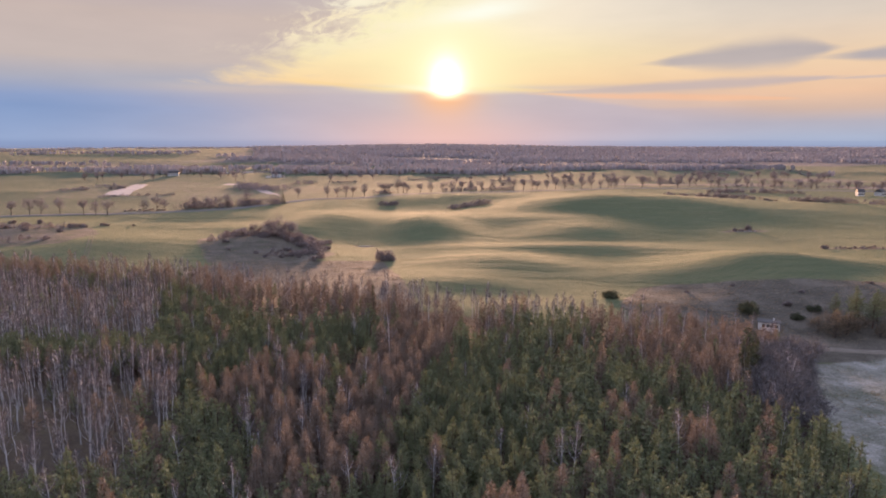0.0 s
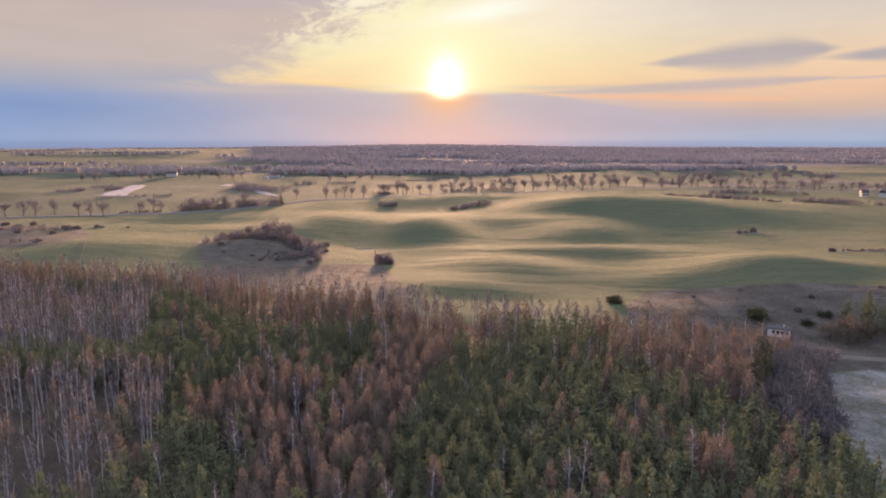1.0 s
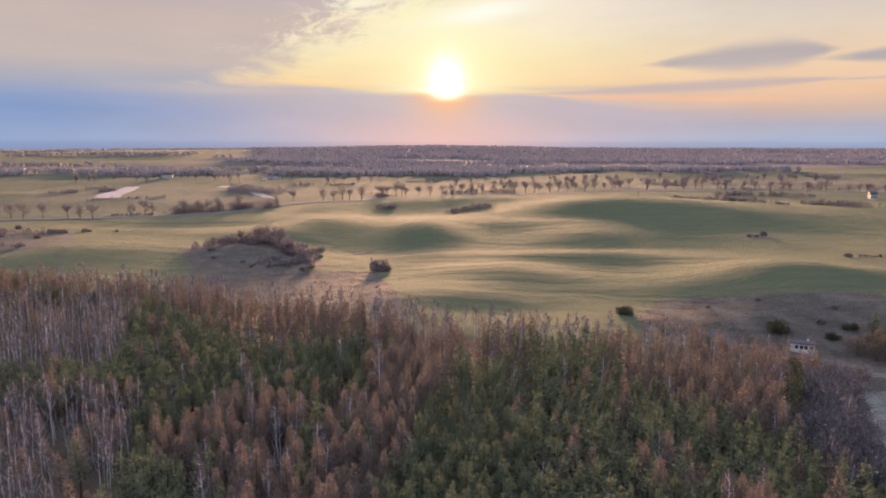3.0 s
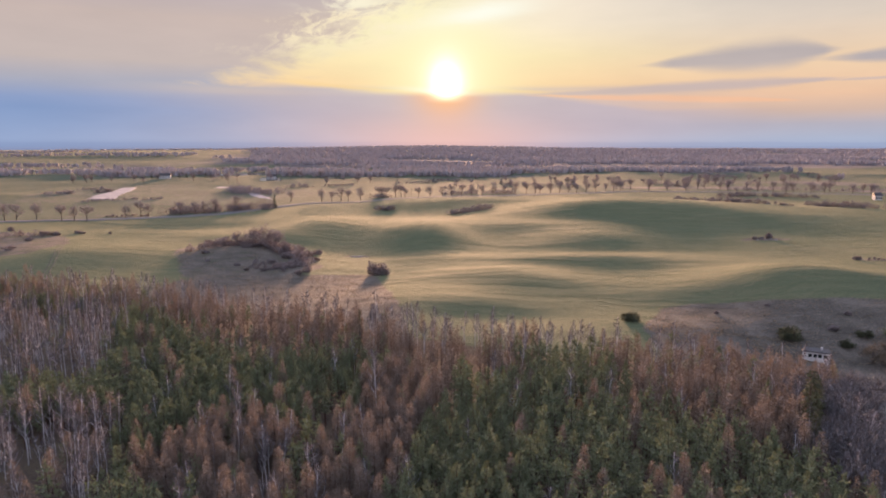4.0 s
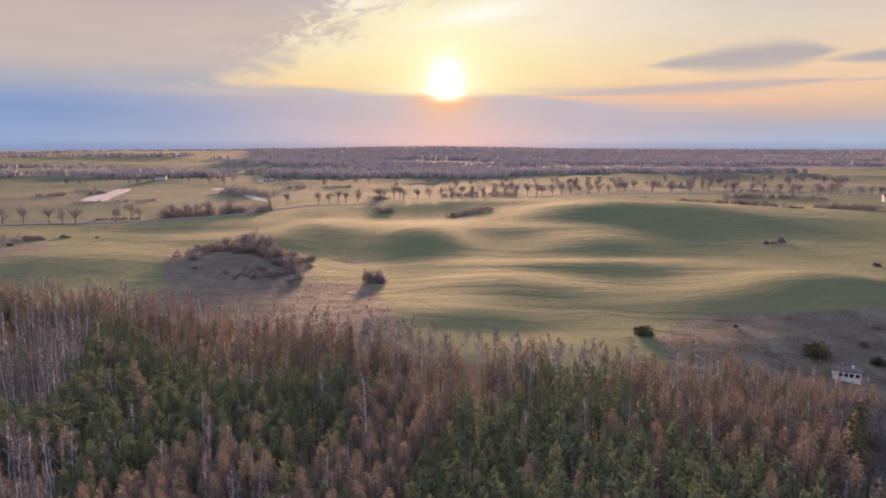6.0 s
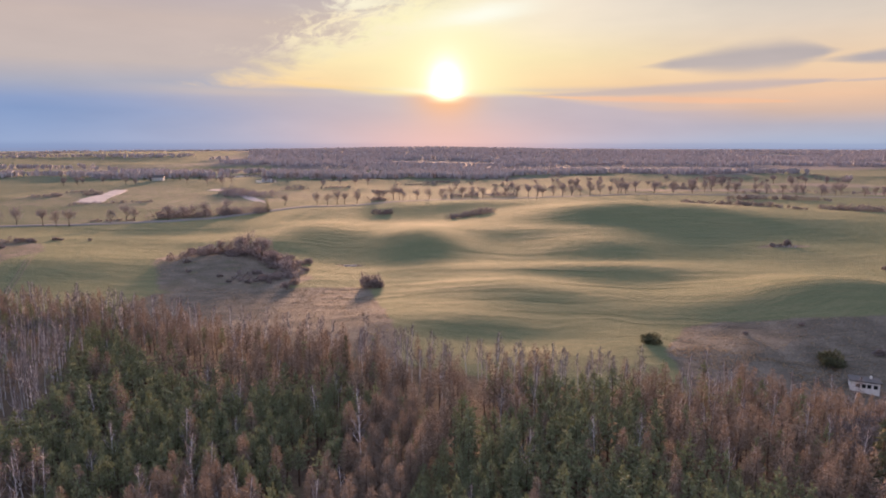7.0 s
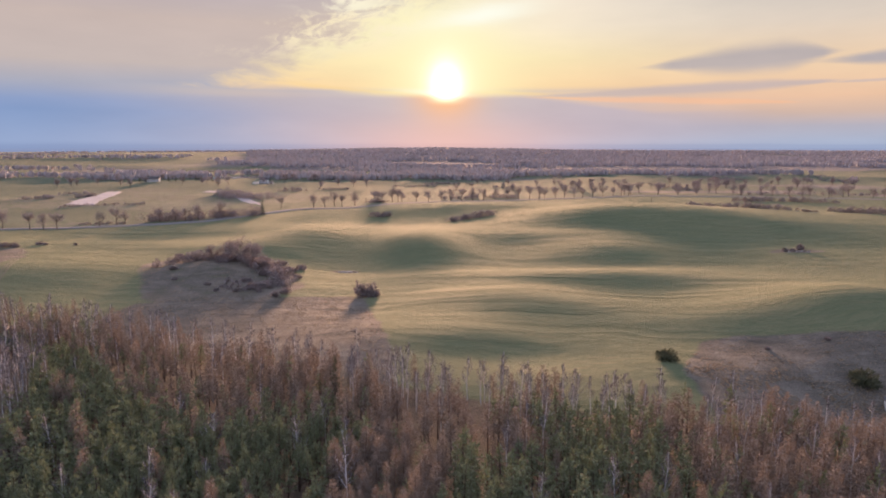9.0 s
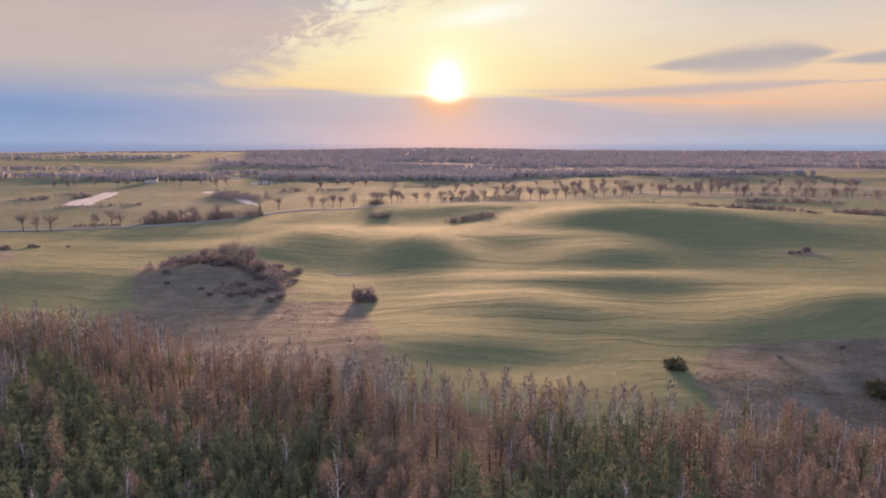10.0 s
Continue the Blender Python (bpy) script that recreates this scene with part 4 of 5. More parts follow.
def build_forest():
    spots = {"pine": [], "young": [], "larch": [], "birch": [], "alder": []}

    def sow(step, dense):
        """Trees on a loose grid; the young pines behind the larches stand closer than the rest."""
        nx, ny = int(310 / step), int((282 - 62) / step)
        xs = -208 + (np.arange(nx)[None, :] + np.random.uniform(0.1, 0.9, (ny, nx))) * step
        ys = 62 + (np.arange(ny)[:, None] + np.random.uniform(0.1, 0.9, (ny, nx))) * step
        seen = (np.abs(xs) < 0.672 * ys + 11) & (inside(xs, ys, FOREST, 0.5) > 0.5)
        if dense:
            seen &= (ys > 122) & (xs < -8)
        for x, y in zip(xs[seen].tolist(), ys[seen].tolist()):
            k = wood_kind(x, y)
            young = k == "pine" and y > 122 and x < np.interp(y, [122, 165, 200], [-26, -14, -8])
            if k is None or young != dense or (k == "alder" and random.random() < 0.35):
                continue
            spots["young" if young else k].append((x, y))
    sow(2.6, False)
    sow(2.15, True)
    looks = {
        "pine": (lambda h, fine: pine(h, fine, 1.75), 8.4, ("pine_bark", "needles"), "scots_pine", "young Scots pine with dense dark green needles", "pine tree"),
        "young": (lambda h, fine: pine(h, fine, 1.35), 7.6, ("pine_bark", "needles"), "young_pine", "young slender pine with dense dark green needles", "pine tree"),
        "larch": (larch, 9.6, ("larch_bark", "larch"), "larch_tree", "leafless larch with orange-brown twigs", "larch tree"),
        "birch": (birch, 10.4, ("birch_bark", "birch_twigs"), "birch_tree", "leafless birch with a slender white trunk", "birch tree"),
        "alder": (lambda h, fine: broad(h, h * 0.33, fine, 0.2, 0.16 if fine else 0.24, 480 if fine else 220), 8.0, ("bare_bark", "alder"), "alder_tree", "leafless grey-brown alder at the forest edge", "bare tree"),
    }
    for kind, (make, h, mats, name, label, cat) in looks.items():
        pts = sorted(spots[kind], key=lambda p: abs(p[0]) * 0.5 + max(0.0, p[1] - 150))
        near, rest = pts[:300], pts[300:]
        protos = [thing_of(name, make(h * random.uniform(0.93, 1.07), True), mats, label, cat, "trees of the forest") for _ in range(7)]
        plant(protos, [stand(x, y, random.uniform(0.78, 1.14), random.uniform(0.9, 1.15)) for x, y in near])
        if not rest:
            continue
        temps = []
        for _ in range(5):
            tr, cr = make(h * random.uniform(0.93, 1.07), False)
            v = np.array(tr.v + cr.v)
            f = np.array(tr.f + [tuple(c + len(tr.v) for c in t) for t in cr.f])
            temps.append((v, f, np.array([0] * len(tr.f) + [1] * len(cr.f))))
        VV, FF, II, k = [], [], [], 0
        for n, (x, y) in enumerate(rest):
            v, f, i = temps[n % 5]
            m = np.array(stand(x, y, random.uniform(0.76, 1.16), random.uniform(0.9, 1.15)))
            VV.append(v @ m[:3, :3].T + m[:3, 3])
            FF.append(f + k)
            II.append(i)
            k += len(v)
        me = mesh_np(name + "s", np.concatenate(VV), np.concatenate(FF), [M[a] for a in mats], np.concatenate(II))
        tagged(new(name.replace("_tree", "") + "_stand", me), label.replace("young ", "stand of young ", 1) if kind in ("pine", "young") else "stand of " + label, cat, kind="stuff")


build_forest()

# single trees of the forest that stand out
plant([thing_of("birch_tree", birch(14.5, True), ("birch_bark", "birch_twigs"), "tall forked leafless birch with a bright white trunk", "birch tree", "trees of the forest") for _ in range(3)],
      [stand(-12.5, 155.0, 1.0, 1.5), stand(-57.5, 141, 0.82, 1.2), stand(-27.2, 135, 0.8, 1.2), stand(-33, 131, 0.85, 1.1), stand(-62, 143, 0.75, 1.1), stand(-25, 133.5, 0.78, 1.2), stand(-36, 128, 0.7, 1.1)])
plant([thing_of("spruce_tree", spruce(11.0), ("larch_bark", "spruce"), "dark green spruce with drooping branches", "spruce tree", "dark spruces") for _ in range(2)],
      [stand(-20.8, 195, 1.12, 0.6), stand(72, 149, 1.4, 1.1), stand(75.2, 153, 1.25, 1.15), stand(69, 144, 1.1, 1.0), stand(78, 157, 1.0, 1.1), stand(67.5, 139, 1.0, 0.85)])

# ---- round the hut in the hollow ----
plant([thing_of("scots_pine", pine(11, True), ("pine_bark", "needles"), "dark green pine beside the farm track", "pine tree", "trees round the hut") for _ in range(2)],
      [stand(134, 207, 1.0, 1.5), stand(139, 205, 1.05, 1.5), stand(146, 206, 0.9, 1.4), stand(153, 208, 0.95, 1.4), stand(161, 204, 1.0, 1.4), stand(137, 211, 1.0, 1.6), stand(143, 209, 0.95, 1.6), stand(149, 212, 0.9, 1.5), stand(131, 213, 0.75, 1.5)])
plant([thing_of("willow_tree", broad(7.5, 4.6, True, 0.06, 0.16, 1500), ("bare_bark", "willow"), "rounded leafless willow with ochre twigs", "willow tree", "trees round the hut") for _ in range(2)],
      [stand(124, 200, 0.95, 1.1), stand(129, 202, 1.05, 1.0), stand(143, 200, 0.9, 1.0), stand(137, 198, 0.7, 1.0), stand(150, 198, 0.8, 1.0), stand(127, 205, 1.0, 1.1), stand(133, 203, 0.85, 1.1), stand(121, 204, 0.8, 1.0), stand(146, 203, 0.9, 1.0)])


def alder_spots(n):
    outline, out = [(95, 184), (84, 166), (74, 142), (68, 121), (73, 117), (82, 138), (93, 159), (106, 179), (104, 188)], []
    while len(out) < n:
        x, y = random.uniform(72, 114), random.uniform(116, 191)
        if inside(np.array([x]), np.array([y]), outline, 0.5)[0] > 0.5:
            out.append(stand(x, y, random.uniform(0.5, 1.05), 1.25))
    return out


plant([thing_of("alder_tree", broad(8.5, 3.4, True, 0.12, 0.13, 1100), ("bare_bark", "alder"), "leafless grey-brown alder in the hollow", "bare tree", "trees round the hut") for _ in range(3)],
      alder_spots(70))


def hut(x, y, turn):
    """Small white plastered hut with a flat overhanging roof and a row of dark windows."""
    root = tagged(new("hut"), "small white plastered hut with dark windows and grey roof", "house")
    W, D, H = 6.2, 4.0, 2.5
    cuts = [(-2.0, -1.1), (-0.75, 0.15), (0.4, 1.3), (1.75, 2.65)]
    bm = bmesh.new()
    xs = [-W / 2] + [v for c in cuts for v in c] + [W / 2]
    for a, b in zip(xs[::2], xs[1::2]):
        box(bm, a, b, -D / 2, -D / 2 + 0.3, -1.2, H)
    for a, b in cuts:
        box(bm, a, b, -D / 2, -D / 2 + 0.3, -1.2, 1.0)
        box(bm, a, b, -D / 2, -D / 2 + 0.3, 2.0, H)
    box(bm, -W / 2, W / 2, D / 2 - 0.3, D / 2, -1.2, H)
    box(bm, -W / 2, -W / 2 + 0.3, -D / 2 + 0.3, D / 2 - 0.3, -1.2, H)
    box(bm, W / 2 - 0.3, W / 2, -D / 2 + 0.3, D / 2 - 0.3, -1.2, H)
    part("wall", mesh_bm("hut_wall", bm, M["plaster"]), root)
    bm = bmesh.new()
    box(bm, -W / 2 - 0.35, W / 2 + 0.35, -D / 2 - 0.35, D / 2 + 0.35, H, H + 0.22, 0.03)
    roof = part("roof", mesh_bm("hut_roof", bm, M["roof_sheet"]), root, "grey sheet roof")
    bm = bmesh.new()
    box(bm, 1.2, 1.7, 0.6, 1.1, H + 0.2, H + 0.9, 0.02)
    part("chimney", mesh_bm("hut_chimney", bm, M["plaster"]), roof)
    for a, b in cuts:
        bm = bmesh.new()
        for q in ((a, a + 0.08, 1.0, 2.0), (b - 0.08, b, 1.0, 2.0), (a + 0.08, b - 0.08, 1.0, 1.08), (a + 0.08, b - 0.08, 1.92, 2.0)):
            box(bm, q[0], q[1], -D / 2 + 0.1, -D / 2 + 0.18, q[2], q[3])
        win = part("window", mesh_bm("hut_window", bm, M["dark_frame"]), root)
        bm = bmesh.new()
        box(bm, a + 0.08, b - 0.08, -D / 2 + 0.13, -D / 2 + 0.15, 1.08, 1.92)
        part("pane", mesh_bm("hut_pane", bm, M["glass"]), win)
    root.matrix_basis = pose(x, y, zat(x, y), 0, 0, turn)


hut(106.0, 206.0, -25)

# ---- shrubs and trees of the fields ----
PALE = ("bare_bark", "shrub_twigs")
bushes = [thing_of("bush", shrub(6.5, 4.4, 900, 0.24, 12), PALE, "dense leafless dark brown bush in the field", "bush", "field bushes") for _ in range(4)]
spots = [stand(-26.0, 301, 1.7, 0.8), stand(-23.8, 300, 1.15, 1.0), stand(186, 412, 0.7, 0.9), stand(195, 414, 1.05, 1.0), stand(190, 413, 0.5, 1.2), stand(200, 338, 0.8, 0.9)]
random.seed(11)
# the mound beside the forest: taller behind, low and scattered in front
for k in range(34):
    u = random.random()
    spots.append(stand(-122 + 62 * u + random.uniform(-2, 2), 372 - 46 * u * random.uniform(0.3, 1.0) + random.uniform(-7, 7), random.uniform(0.45, 0.95), random.uniform(1.0, 1.4)))
for x, y, s in ((-56, 302, 0.7), (-62, 318, 0.8), (-70, 310, 0.8), (-75, 305, 0.5), (-64, 328, 0.6), (-83, 308, 0.45), (-90, 318, 0.4), (-58, 297, 0.6), (-106, 326, 0.35), (-112, 340, 0.6), (-76, 322, 0.7), (-66, 304, 0.55)):
    spots.append(stand(x, y, s, 1.1))
for k in range(26):
    spots.append(stand(random.uniform(-300, -195), random.uniform(335, 425), random.uniform(0.35, 0.9), random.uniform(1.0, 1.3)))
for x, y, s in ((110, 243, 0.3), (92, 240, 0.3), (160, 240, 0.35), (130, 231, 0.4), (175, 222, 0.5), (120, 222, 0.5), (196, 228, 0.5)):
    spots.append(stand(x, y, s, 1.2))
plant(bushes, spots)
# the taller trees of the mound
plant([thing_of("hawthorn_tree", broad(9.5, 6.0, True, 0.08, 0.2, 1700), PALE, "wide leafless tree rising from the shrub mound", "bare tree", "mound trees") for _ in range(3)],
      [stand(-88, 356, 1.15, 1.15), stand(-81, 350, 1.1, 1.15), stand(-95, 361, 1.0, 1.15), stand(-75, 343, 0.75, 1.0), stand(-103, 362, 0.8, 1.1)])
# the small leaning pine bush at the edge of the crop
plant([thing_of("pine_bush", shrub(6.0, 3.2, 1300, 0.24, 9), ("bare_bark", "spruce"), "wide low dark green bush at the edge of the crop", "bush", "field bushes")], [stand(61.0, 231.0, 1.0, 1.2), stand(105, 218, 1.5, 0.9), stand(119, 213, 0.9, 0.9), stand(127, 218, 0.9, 0.9)])


def thicket(pts, width, h, n, label, look="shrub_twigs"):
    """A belt of scrub grown together along a line."""
    tr, cr = Geo(), Geo()
    line = [Vector((*p, 0)) for p in pts]
    for k in range(n):
        t = random.random() * (len(line) - 1)
        i = min(int(t), len(line) - 2)
        c = line[i].lerp(line[i + 1], t - i) + Vector((random.uniform(-1, 1) * width * 0.2, random.uniform(-1, 1) * width / 2, 0))
        z = zat(c.x, c.y)
        hh = h * random.uniform(0.55, 1.15) * (0.75 + 0.3 * float(lattice(c.x, c.y, 9, 40)))
        tr.limb((c.x, c.y, z - 0.4), (c.x + random.uniform(-0.4, 0.4), c.y, z + hh * 0.6), 0.08, 0.03, 3)
        for j in range(55):
            a, r, u = random.uniform(0, 6.283), math.sqrt(random.random()) * hh * 0.5, random.random()
            r *= math.sin(math.pi * min(0.92, 0.25 + 0.75 * u)) + 0.15
            p = Vector((c.x + r * math.cos(a), c.y + r * math.sin(a), z + hh * 0.9 * u))
            d = Vector((random.gauss(0, 0.5) + 0.4 * math.cos(a), random.gauss(0, 0.5) + 0.4 * math.sin(a), random.gauss(0.4, 0.4)))
            cr.sliver(p, p + d.normalized() * hh * random.uniform(0.14, 0.28), random.uniform(0.3, 0.6))
    root = tagged(new("thicket"), label, "thicket", "belts of scrub")
    tagged(part("underwood", tr.mesh("thicket_stems", M["bare_bark"]), root), kind="stuff")
    tagged(part("crown", cr.mesh("thicket_crown", M[look]), root), kind="stuff")


thicket([(-122, 346), (-112, 362), (-98, 366), (-84, 358), (-70, 340), (-62, 328)], 14, 5.4, 110, "leafless brown scrub grown over the mound")
thicket([(-84, 318), (-74, 312), (-66, 314), (-58, 320)], 12, 3.2, 44, "low leafless scrub at the foot of the mound")
thicket([(-300, 400), (-262, 392), (-225, 398)], 22, 4.0, 50, "leafless scrub on the western mound")
thicket([(-290, 350), (-240, 346), (-205, 352)], 16, 3.2, 40, "leafless scrub on the western mound")
BELT = "belt of leafless brown scrub between the fields"
thicket([(-214, 545), (-180, 556), (-142, 590)], 18, 8.0, 150, "dense leafless purple-brown hedge along the road")
thicket([(-240, 800), (-215, 760), (-180, 740)], 50, 7.5, 150, "leafless alder scrub round the pond", "bare_twigs")
thicket([(-252, 523), (-222, 530)], 6, 2.2, 30, BELT)
thicket([(-56, 600), (-40, 600)], 8, 4.6, 36, BELT)
thicket([(8, 556), (26, 568), (43, 578)], 11, 5.0, 70, BELT)
thicket([(217, 636), (250, 610), (281, 584)], 16, 5.2, 120, BELT)
thicket([(286, 705), (330, 712), (385, 692)], 14, 5.2, 120, BELT)
thicket([(279, 569), (290, 565)], 5, 2.4, 18, BELT)
thicket([(316, 592), (345, 566), (420, 540)], 18, 6.0, 140, BELT)
thicket([(360, 520), (395, 506)], 10, 4.4, 44, BELT)
thicket([(205, 337), (222, 337), (245, 332)], 4, 1.6, 34, "low dark scrub along a ditch")
thicket([(-70, 702), (-52, 706)], 10, 5.0, 30, BELT)
thicket([(0, 742), (40, 748), (80, 752)], 14, 5.0, 80, BELT, "bare_twigs")
thicket([(-420, 720), (-392, 735)], 14, 5.0, 34, BELT, "bare_twigs")
thicket([(-374, 745), (-362, 762)], 12, 5.0, 34, "rounded leafless scrub beside the reed bed")
thicket([(-330, 640), (-300, 660), (-270, 668)], 12, 3.2, 46, BELT, "bare_twigs")
thicket([(-150, 870), (-110, 880)], 14, 4.0, 30, BELT, "bare_twigs")
thicket([(-60, 930), (0, 945)], 14, 3.5, 40, BELT, "bare_twigs")
thicket([(120, 900), (190, 905)], 14, 4.0, 40, BELT, "bare_twigs")
thicket([(330, 800), (420, 800), (520, 780)], 18, 5.0, 90, BELT, "bare_twigs")

random.seed(77)
for k in range(26):
    bx, by = random.uniform(-520, 620), random.uniform(790, 1450)
    if by < 850 and -120 < bx < 330:
        by += 120
    ln = random.uniform(18, 60)
    thicket([(bx, by), (bx + ln * 0.5, by + random.uniform(-8, 8)), (bx + ln, by + random.uniform(-14, 14))], random.uniform(8, 22), random.uniform(3.0, 6.5), int(ln * 0.9), BELT, "bare_twigs")

# trees along the road and in the rows behind it
random.seed(5)
avenue = [thing_of("roadside_tree", broad(13.5, random.uniform(5.0, 6.5), True, random.uniform(0.16, 0.24), 0.32, 560), ("bare_bark", "bare_twigs"), "leafless roadside tree with a rounded crown", "bare tree", "trees along the road") for _ in range(6)]
spots = [stand(x, y, s, 1.0) for x, y, s in ((-312, 500, 0.95), (-302, 498, 1.0), (-290, 502, 0.95), (-271, 500, 0.9), (-262, 500, 0.85), (-253, 500, 0.9), (-231, 512, 0.8), (-228, 530, 0.9),
         (-222, 530, 0.7), (-200, 536, 0.85), (-190, 540, 0.8), (-185, 545, 0.8), (-178, 552, 0.9), (-340, 492, 0.8), (-355, 488, 0.75), (-322, 494, 0.85), (-166, 566, 1.0))]
for x in (-140, -112, -103, -94, -88, -78):
    spots.append(stand(x + random.uniform(-2, 2), 668 + 0.3 * (x + 80) + random.uniform(-3, 3), random.uniform(0.7, 1.1)))
for x in (-64, -60, -55, -46, -40, -36):
    spots.append(stand(x, 712 + random.uniform(-5, 5), random.uniform(0.8, 1.1)))
rd = np.array(ROAD, float)
x = -22.0
while x < 210:
    spots.append(stand(x, float(np.interp(x, rd[:, 0], rd[:, 1])) + 9 + random.uniform(-2, 2), random.uniform(0.75, 1.15)))
    x += random.uniform(5, 13)
x = 205.0
while x < 560:
    spots.append(stand(x, float(np.interp(x, rd[:, 0], rd[:, 1])) + 12 + random.uniform(-8, 30), random.uniform(0.75, 1.1)))
    x += random.uniform(4.5, 14) if not 330 < x < 350 else 14
for k in range(70):
    x = random.uniform(20, 560)
    spots.append(stand(x, 880 + 0.1 * x + random.uniform(-40, 90), random.uniform(0.6, 0.95)))
for k in range(40):
    x = random.uniform(-520, 0)
    spots.append(stand(x, 960 + random.uniform(-70, 110), random.uniform(0.6, 1.0)))
plant(avenue, spots)
plant([thing_of("spruce_tree", spruce(12), ("larch_bark", "spruce"), "dark spruce beside the road", "spruce tree", "dark spruces")],
      [stand(-141, 592, 1.0, 0.9)] + [stand(-420 + 13 * k + random.uniform(-4, 4), 992 + random.uniform(-8, 8), random.uniform(0.6, 0.95), 1.0) for k in range(9) if k not in (2,)])


def farmhouse(x, y, turn, w, label):
    root = tagged(new("farmhouse"), label, "house", "far farmhouses")
    D, H = 8.0, 4.2
    bm = bmesh.new()
    box(bm, -w / 2, w / 2, -D / 2, D / 2, -1.5, H)
    part("wall", mesh_bm("farm_wall", bm, M["plaster"]), root)
    g = Geo()
    a, b = w / 2 + 0.4, D / 2 + 0.5
    P = [Vector(p) for p in ((-a, -b, H - 0.2), (a, -b, H - 0.2), (a, b, H - 0.2), (-a, b, H - 0.2), (-a, 0, H + 3.0), (a, 0, H + 3.0))]
    for t in ((0, 1, 5), (0, 5, 4), (2, 3, 4), (2, 4, 5), (1, 2, 5), (3, 0, 4), (0, 2, 1), (0, 3, 2)):
        g.tri(P[t[0]], P[t[1]], P[t[2]])
    roof = part("roof", g.mesh("farm_roof", M["roof_sheet"]), root, "dark pitched roof")
    bm = bmesh.new()
    box(bm, -0.4, 0.4, -0.4, 0.4, H + 2.0, H + 3.9)
    part("chimney", mesh_bm("farm_chimney", bm, M["stone"]), roof)
    for k in range(4):
        wx = -w / 2 + w * (k + 0.5) / 4
        bm = bmesh.new()
        box(bm, wx - 0.5, wx + 0.5, -D / 2 - 0.06, -D / 2 + 0.02, 1.2, 2.6)
        win = part("window", mesh_bm("farm_window", bm, M["dark_frame"]), root)
        bm = bmesh.new()
        box(bm, wx - 0.42, wx + 0.42, -D / 2 - 0.08, -D / 2 - 0.064, 1.28, 2.52)
        part("pane", mesh_bm("farm_pane", bm, M["glass"]), win)
    root.matrix_basis = pose(x, y, zat(x, y), 0, 0, turn)


farmhouse(-396, 985, 10, 15, "far white farmhouse with a dark roof among trees")
farmhouse(-250, 1012, -6, 12, "low white farm building by the far pond")
farmhouse(446, 668, 20, 6, "small white house beyond the hedge")
farmhouse(428, 672, -14, 6, "small grey-roofed shed beside the hedge")


def pole(x, y, h):
    root = tagged(new("utility_pole"), "weathered wooden pole standing in the field", "pole", "poles in the field")
    g = Geo()
    g.limb((0, 0, -0.5), (0, 0, h), 0.14, 0.1, 8)
    part("post", g.mesh("pole_post", M["timber"]), root)
    bm = bmesh.new()
    box(bm, -0.7, 0.7, -0.06, 0.06, h - 0.5, h - 0.36, 0.01)
    part("crossarm", mesh_bm("pole_arm", bm, M["timber"]), root)
    root.matrix_basis = pose(x, y, zat(x, y), 0, 0, 12)


pole(186, 640, 7.0)
pole(232, 560, 5.0)
pole(-30, 720, 8.0)
pole(90, 660, 6.0)


def stones(x, y, n, spread):
    """A heap of stones cleared from the field."""
    root = tagged(new("stone_heap"), "heap of grey field stones in the crop", "stone heap", "field stones")
    for k in range(n):
        bm = bmesh.new()
        bmesh.ops.create_icosphere(bm, subdivisions=1, radius=random.uniform(0.3, 0.8))
        for v in bm.verts:
            v.co *= random.uniform(0.75, 1.2)
            v.co.z *= 0.6
        st = part("stone", mesh_bm("stone", bm, M["stone"]), root)
        dx, dy = random.gauss(0, spread), random.gauss(0, spread * 0.5)
        st.location = (dx, dy, zat(x + dx, y + dy) - zat(x, y) + 0.1)
    root.location = (x, y, zat(x, y))


stones(-43, 367, 24, 2.4)
stones(192, 411, 14, 4.0)
stones(187, 655, 10, 1.5)


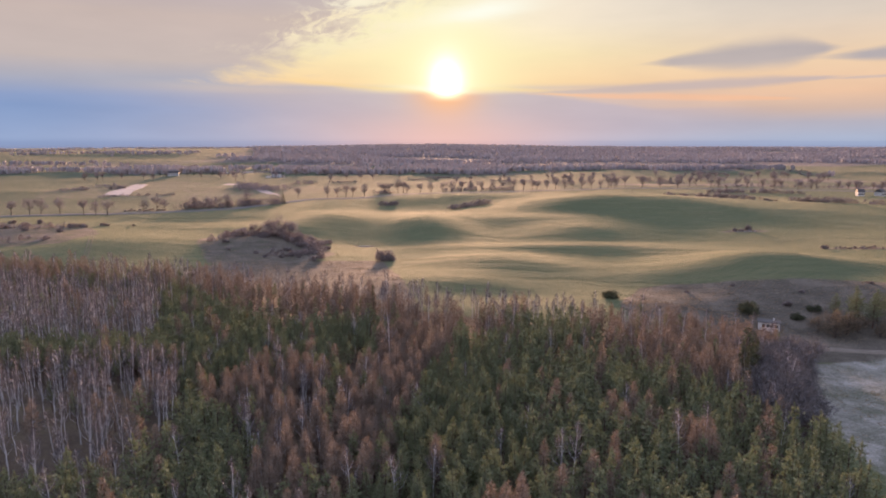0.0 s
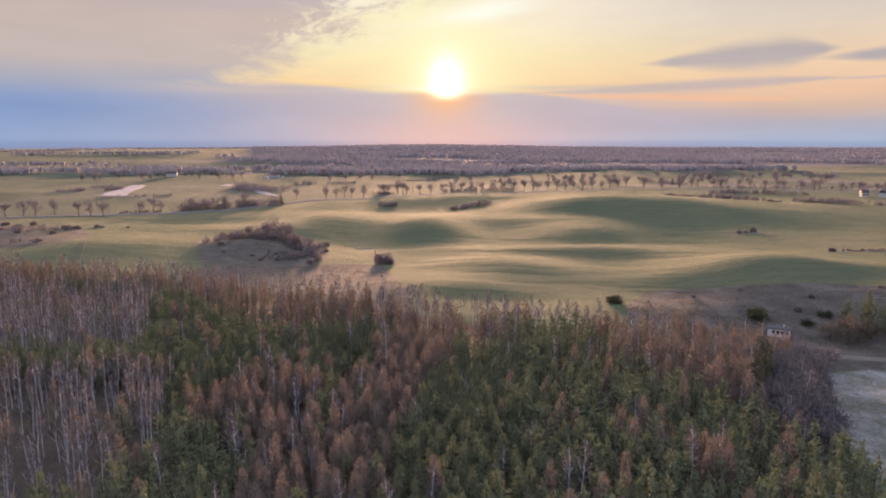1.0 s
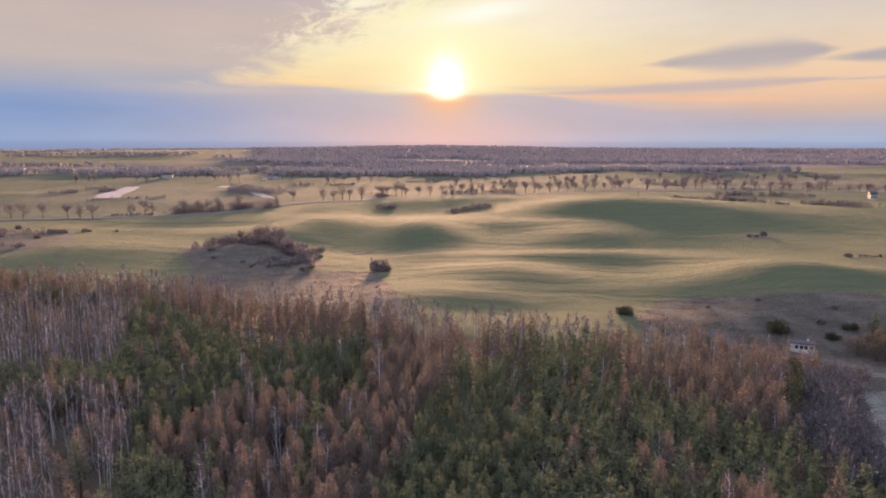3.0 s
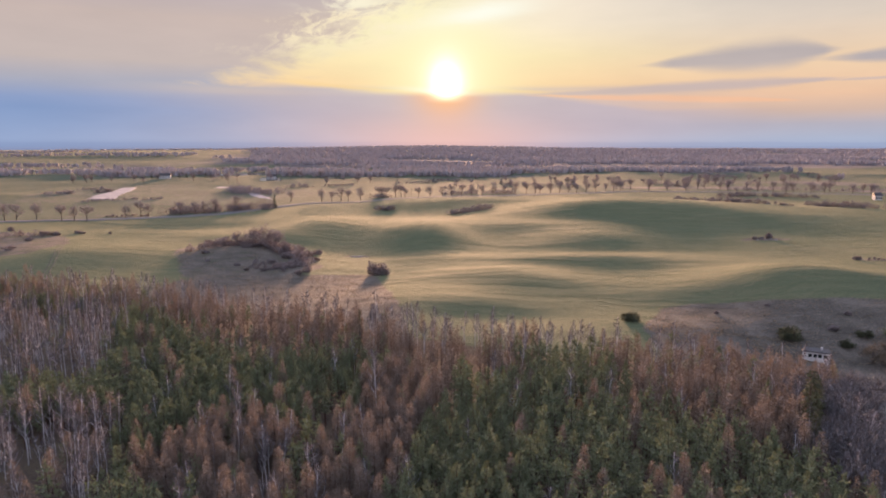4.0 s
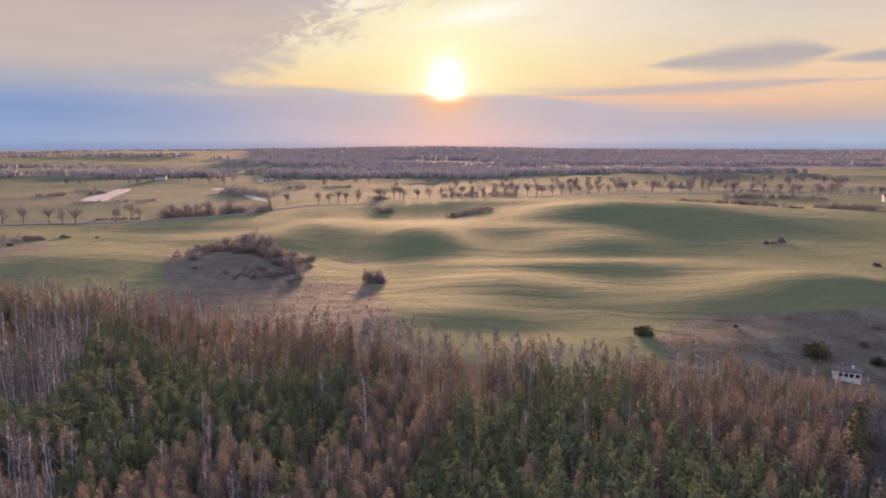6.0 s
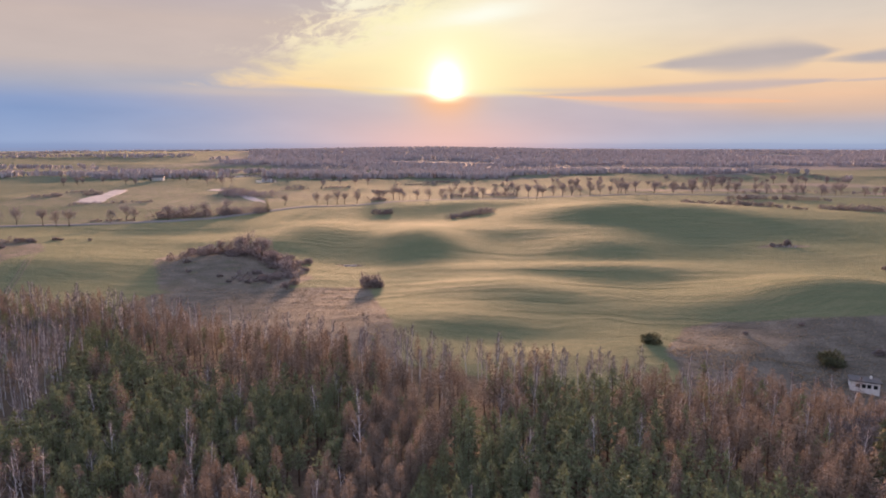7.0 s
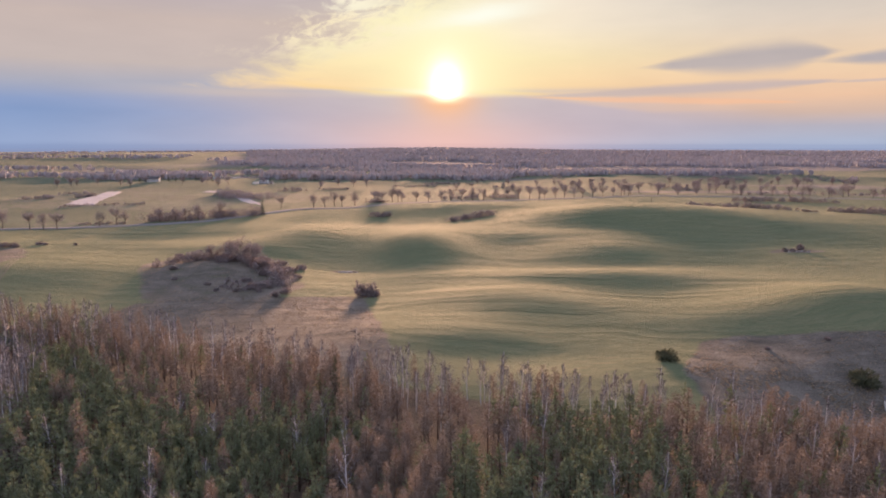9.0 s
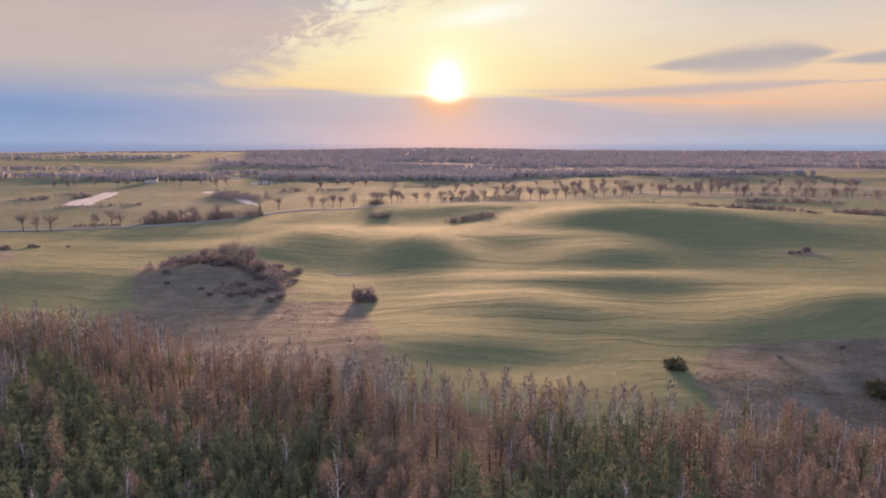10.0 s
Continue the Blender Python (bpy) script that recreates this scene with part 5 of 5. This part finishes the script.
# ---- dry grass and far woods, too many to count ----
def tussocks():
    random.seed(21)
    g = Geo()
    zones = ((STRIP, -115, -5, 198, 303, 2600), (MOUND, -134, -48, 290, 390, 1500), (SCRUB, 58, 200, 190, 262, 3600), (MEADOW, 72, 150, 80, 185, 1500), ([(62, 222), (72, 228), (104, 217), (114, 205), (100, 200), (68, 212)], 60, 115, 198, 230, 2600))
    for outline, x0, x1, y0, y1, n in zones:
        xs, ys = np.random.uniform(x0, x1, n), np.random.uniform(y0, y1, n)
        ok = (inside(xs, ys, outline, 1.0) > 0.4) & (lattice(xs, ys, 8, 50) > -0.35)
        zs = height(xs, ys)
        for x, y, z in zip(xs[ok], ys[ok], zs[ok]):
            for k in range(5):
                a = random.uniform(0, 6.283)
                g.sliver((x, y, z - 0.04), (x + 0.38 * math.cos(a), y + 0.38 * math.sin(a), z + random.uniform(0.08, 0.24)), 0.22)
    tagged(new("dry_grass", g.mesh("dry_grass", M["dry_grass"])), "tufts of pale dry grass on fallow ground", "grass", kind="stuff")


tussocks()


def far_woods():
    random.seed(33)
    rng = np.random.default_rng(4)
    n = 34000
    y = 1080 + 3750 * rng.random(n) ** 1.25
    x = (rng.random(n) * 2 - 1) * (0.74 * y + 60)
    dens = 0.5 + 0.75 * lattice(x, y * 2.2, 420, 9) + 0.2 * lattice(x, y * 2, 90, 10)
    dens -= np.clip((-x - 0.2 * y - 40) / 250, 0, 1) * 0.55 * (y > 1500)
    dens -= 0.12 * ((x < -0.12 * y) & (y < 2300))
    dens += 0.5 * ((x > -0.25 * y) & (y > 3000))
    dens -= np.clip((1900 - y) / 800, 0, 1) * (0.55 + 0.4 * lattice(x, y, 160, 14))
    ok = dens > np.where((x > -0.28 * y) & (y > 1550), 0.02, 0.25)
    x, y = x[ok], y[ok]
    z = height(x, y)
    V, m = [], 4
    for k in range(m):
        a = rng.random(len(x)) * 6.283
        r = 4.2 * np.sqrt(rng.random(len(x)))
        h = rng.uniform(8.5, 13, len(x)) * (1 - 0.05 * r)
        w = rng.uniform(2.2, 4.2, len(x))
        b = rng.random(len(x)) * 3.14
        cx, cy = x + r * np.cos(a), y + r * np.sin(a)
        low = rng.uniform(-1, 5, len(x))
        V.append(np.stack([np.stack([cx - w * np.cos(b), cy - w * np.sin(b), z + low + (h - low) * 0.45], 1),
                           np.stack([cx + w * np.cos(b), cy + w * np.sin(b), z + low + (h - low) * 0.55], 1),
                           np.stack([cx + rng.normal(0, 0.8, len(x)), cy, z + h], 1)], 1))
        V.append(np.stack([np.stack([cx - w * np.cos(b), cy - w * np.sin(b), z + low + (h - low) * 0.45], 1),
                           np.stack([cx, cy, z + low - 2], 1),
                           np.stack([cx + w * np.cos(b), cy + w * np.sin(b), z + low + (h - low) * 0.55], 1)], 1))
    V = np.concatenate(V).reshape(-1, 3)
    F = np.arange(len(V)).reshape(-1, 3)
    # the haze over these woods lies in their pale base colour
    tagged(new("far_woods", mesh_np("far_woods", V, F, [M["hazed_wood"]])), "distant leafless woods, mauve-brown paled by haze put into the colour", "woods", kind="stuff")


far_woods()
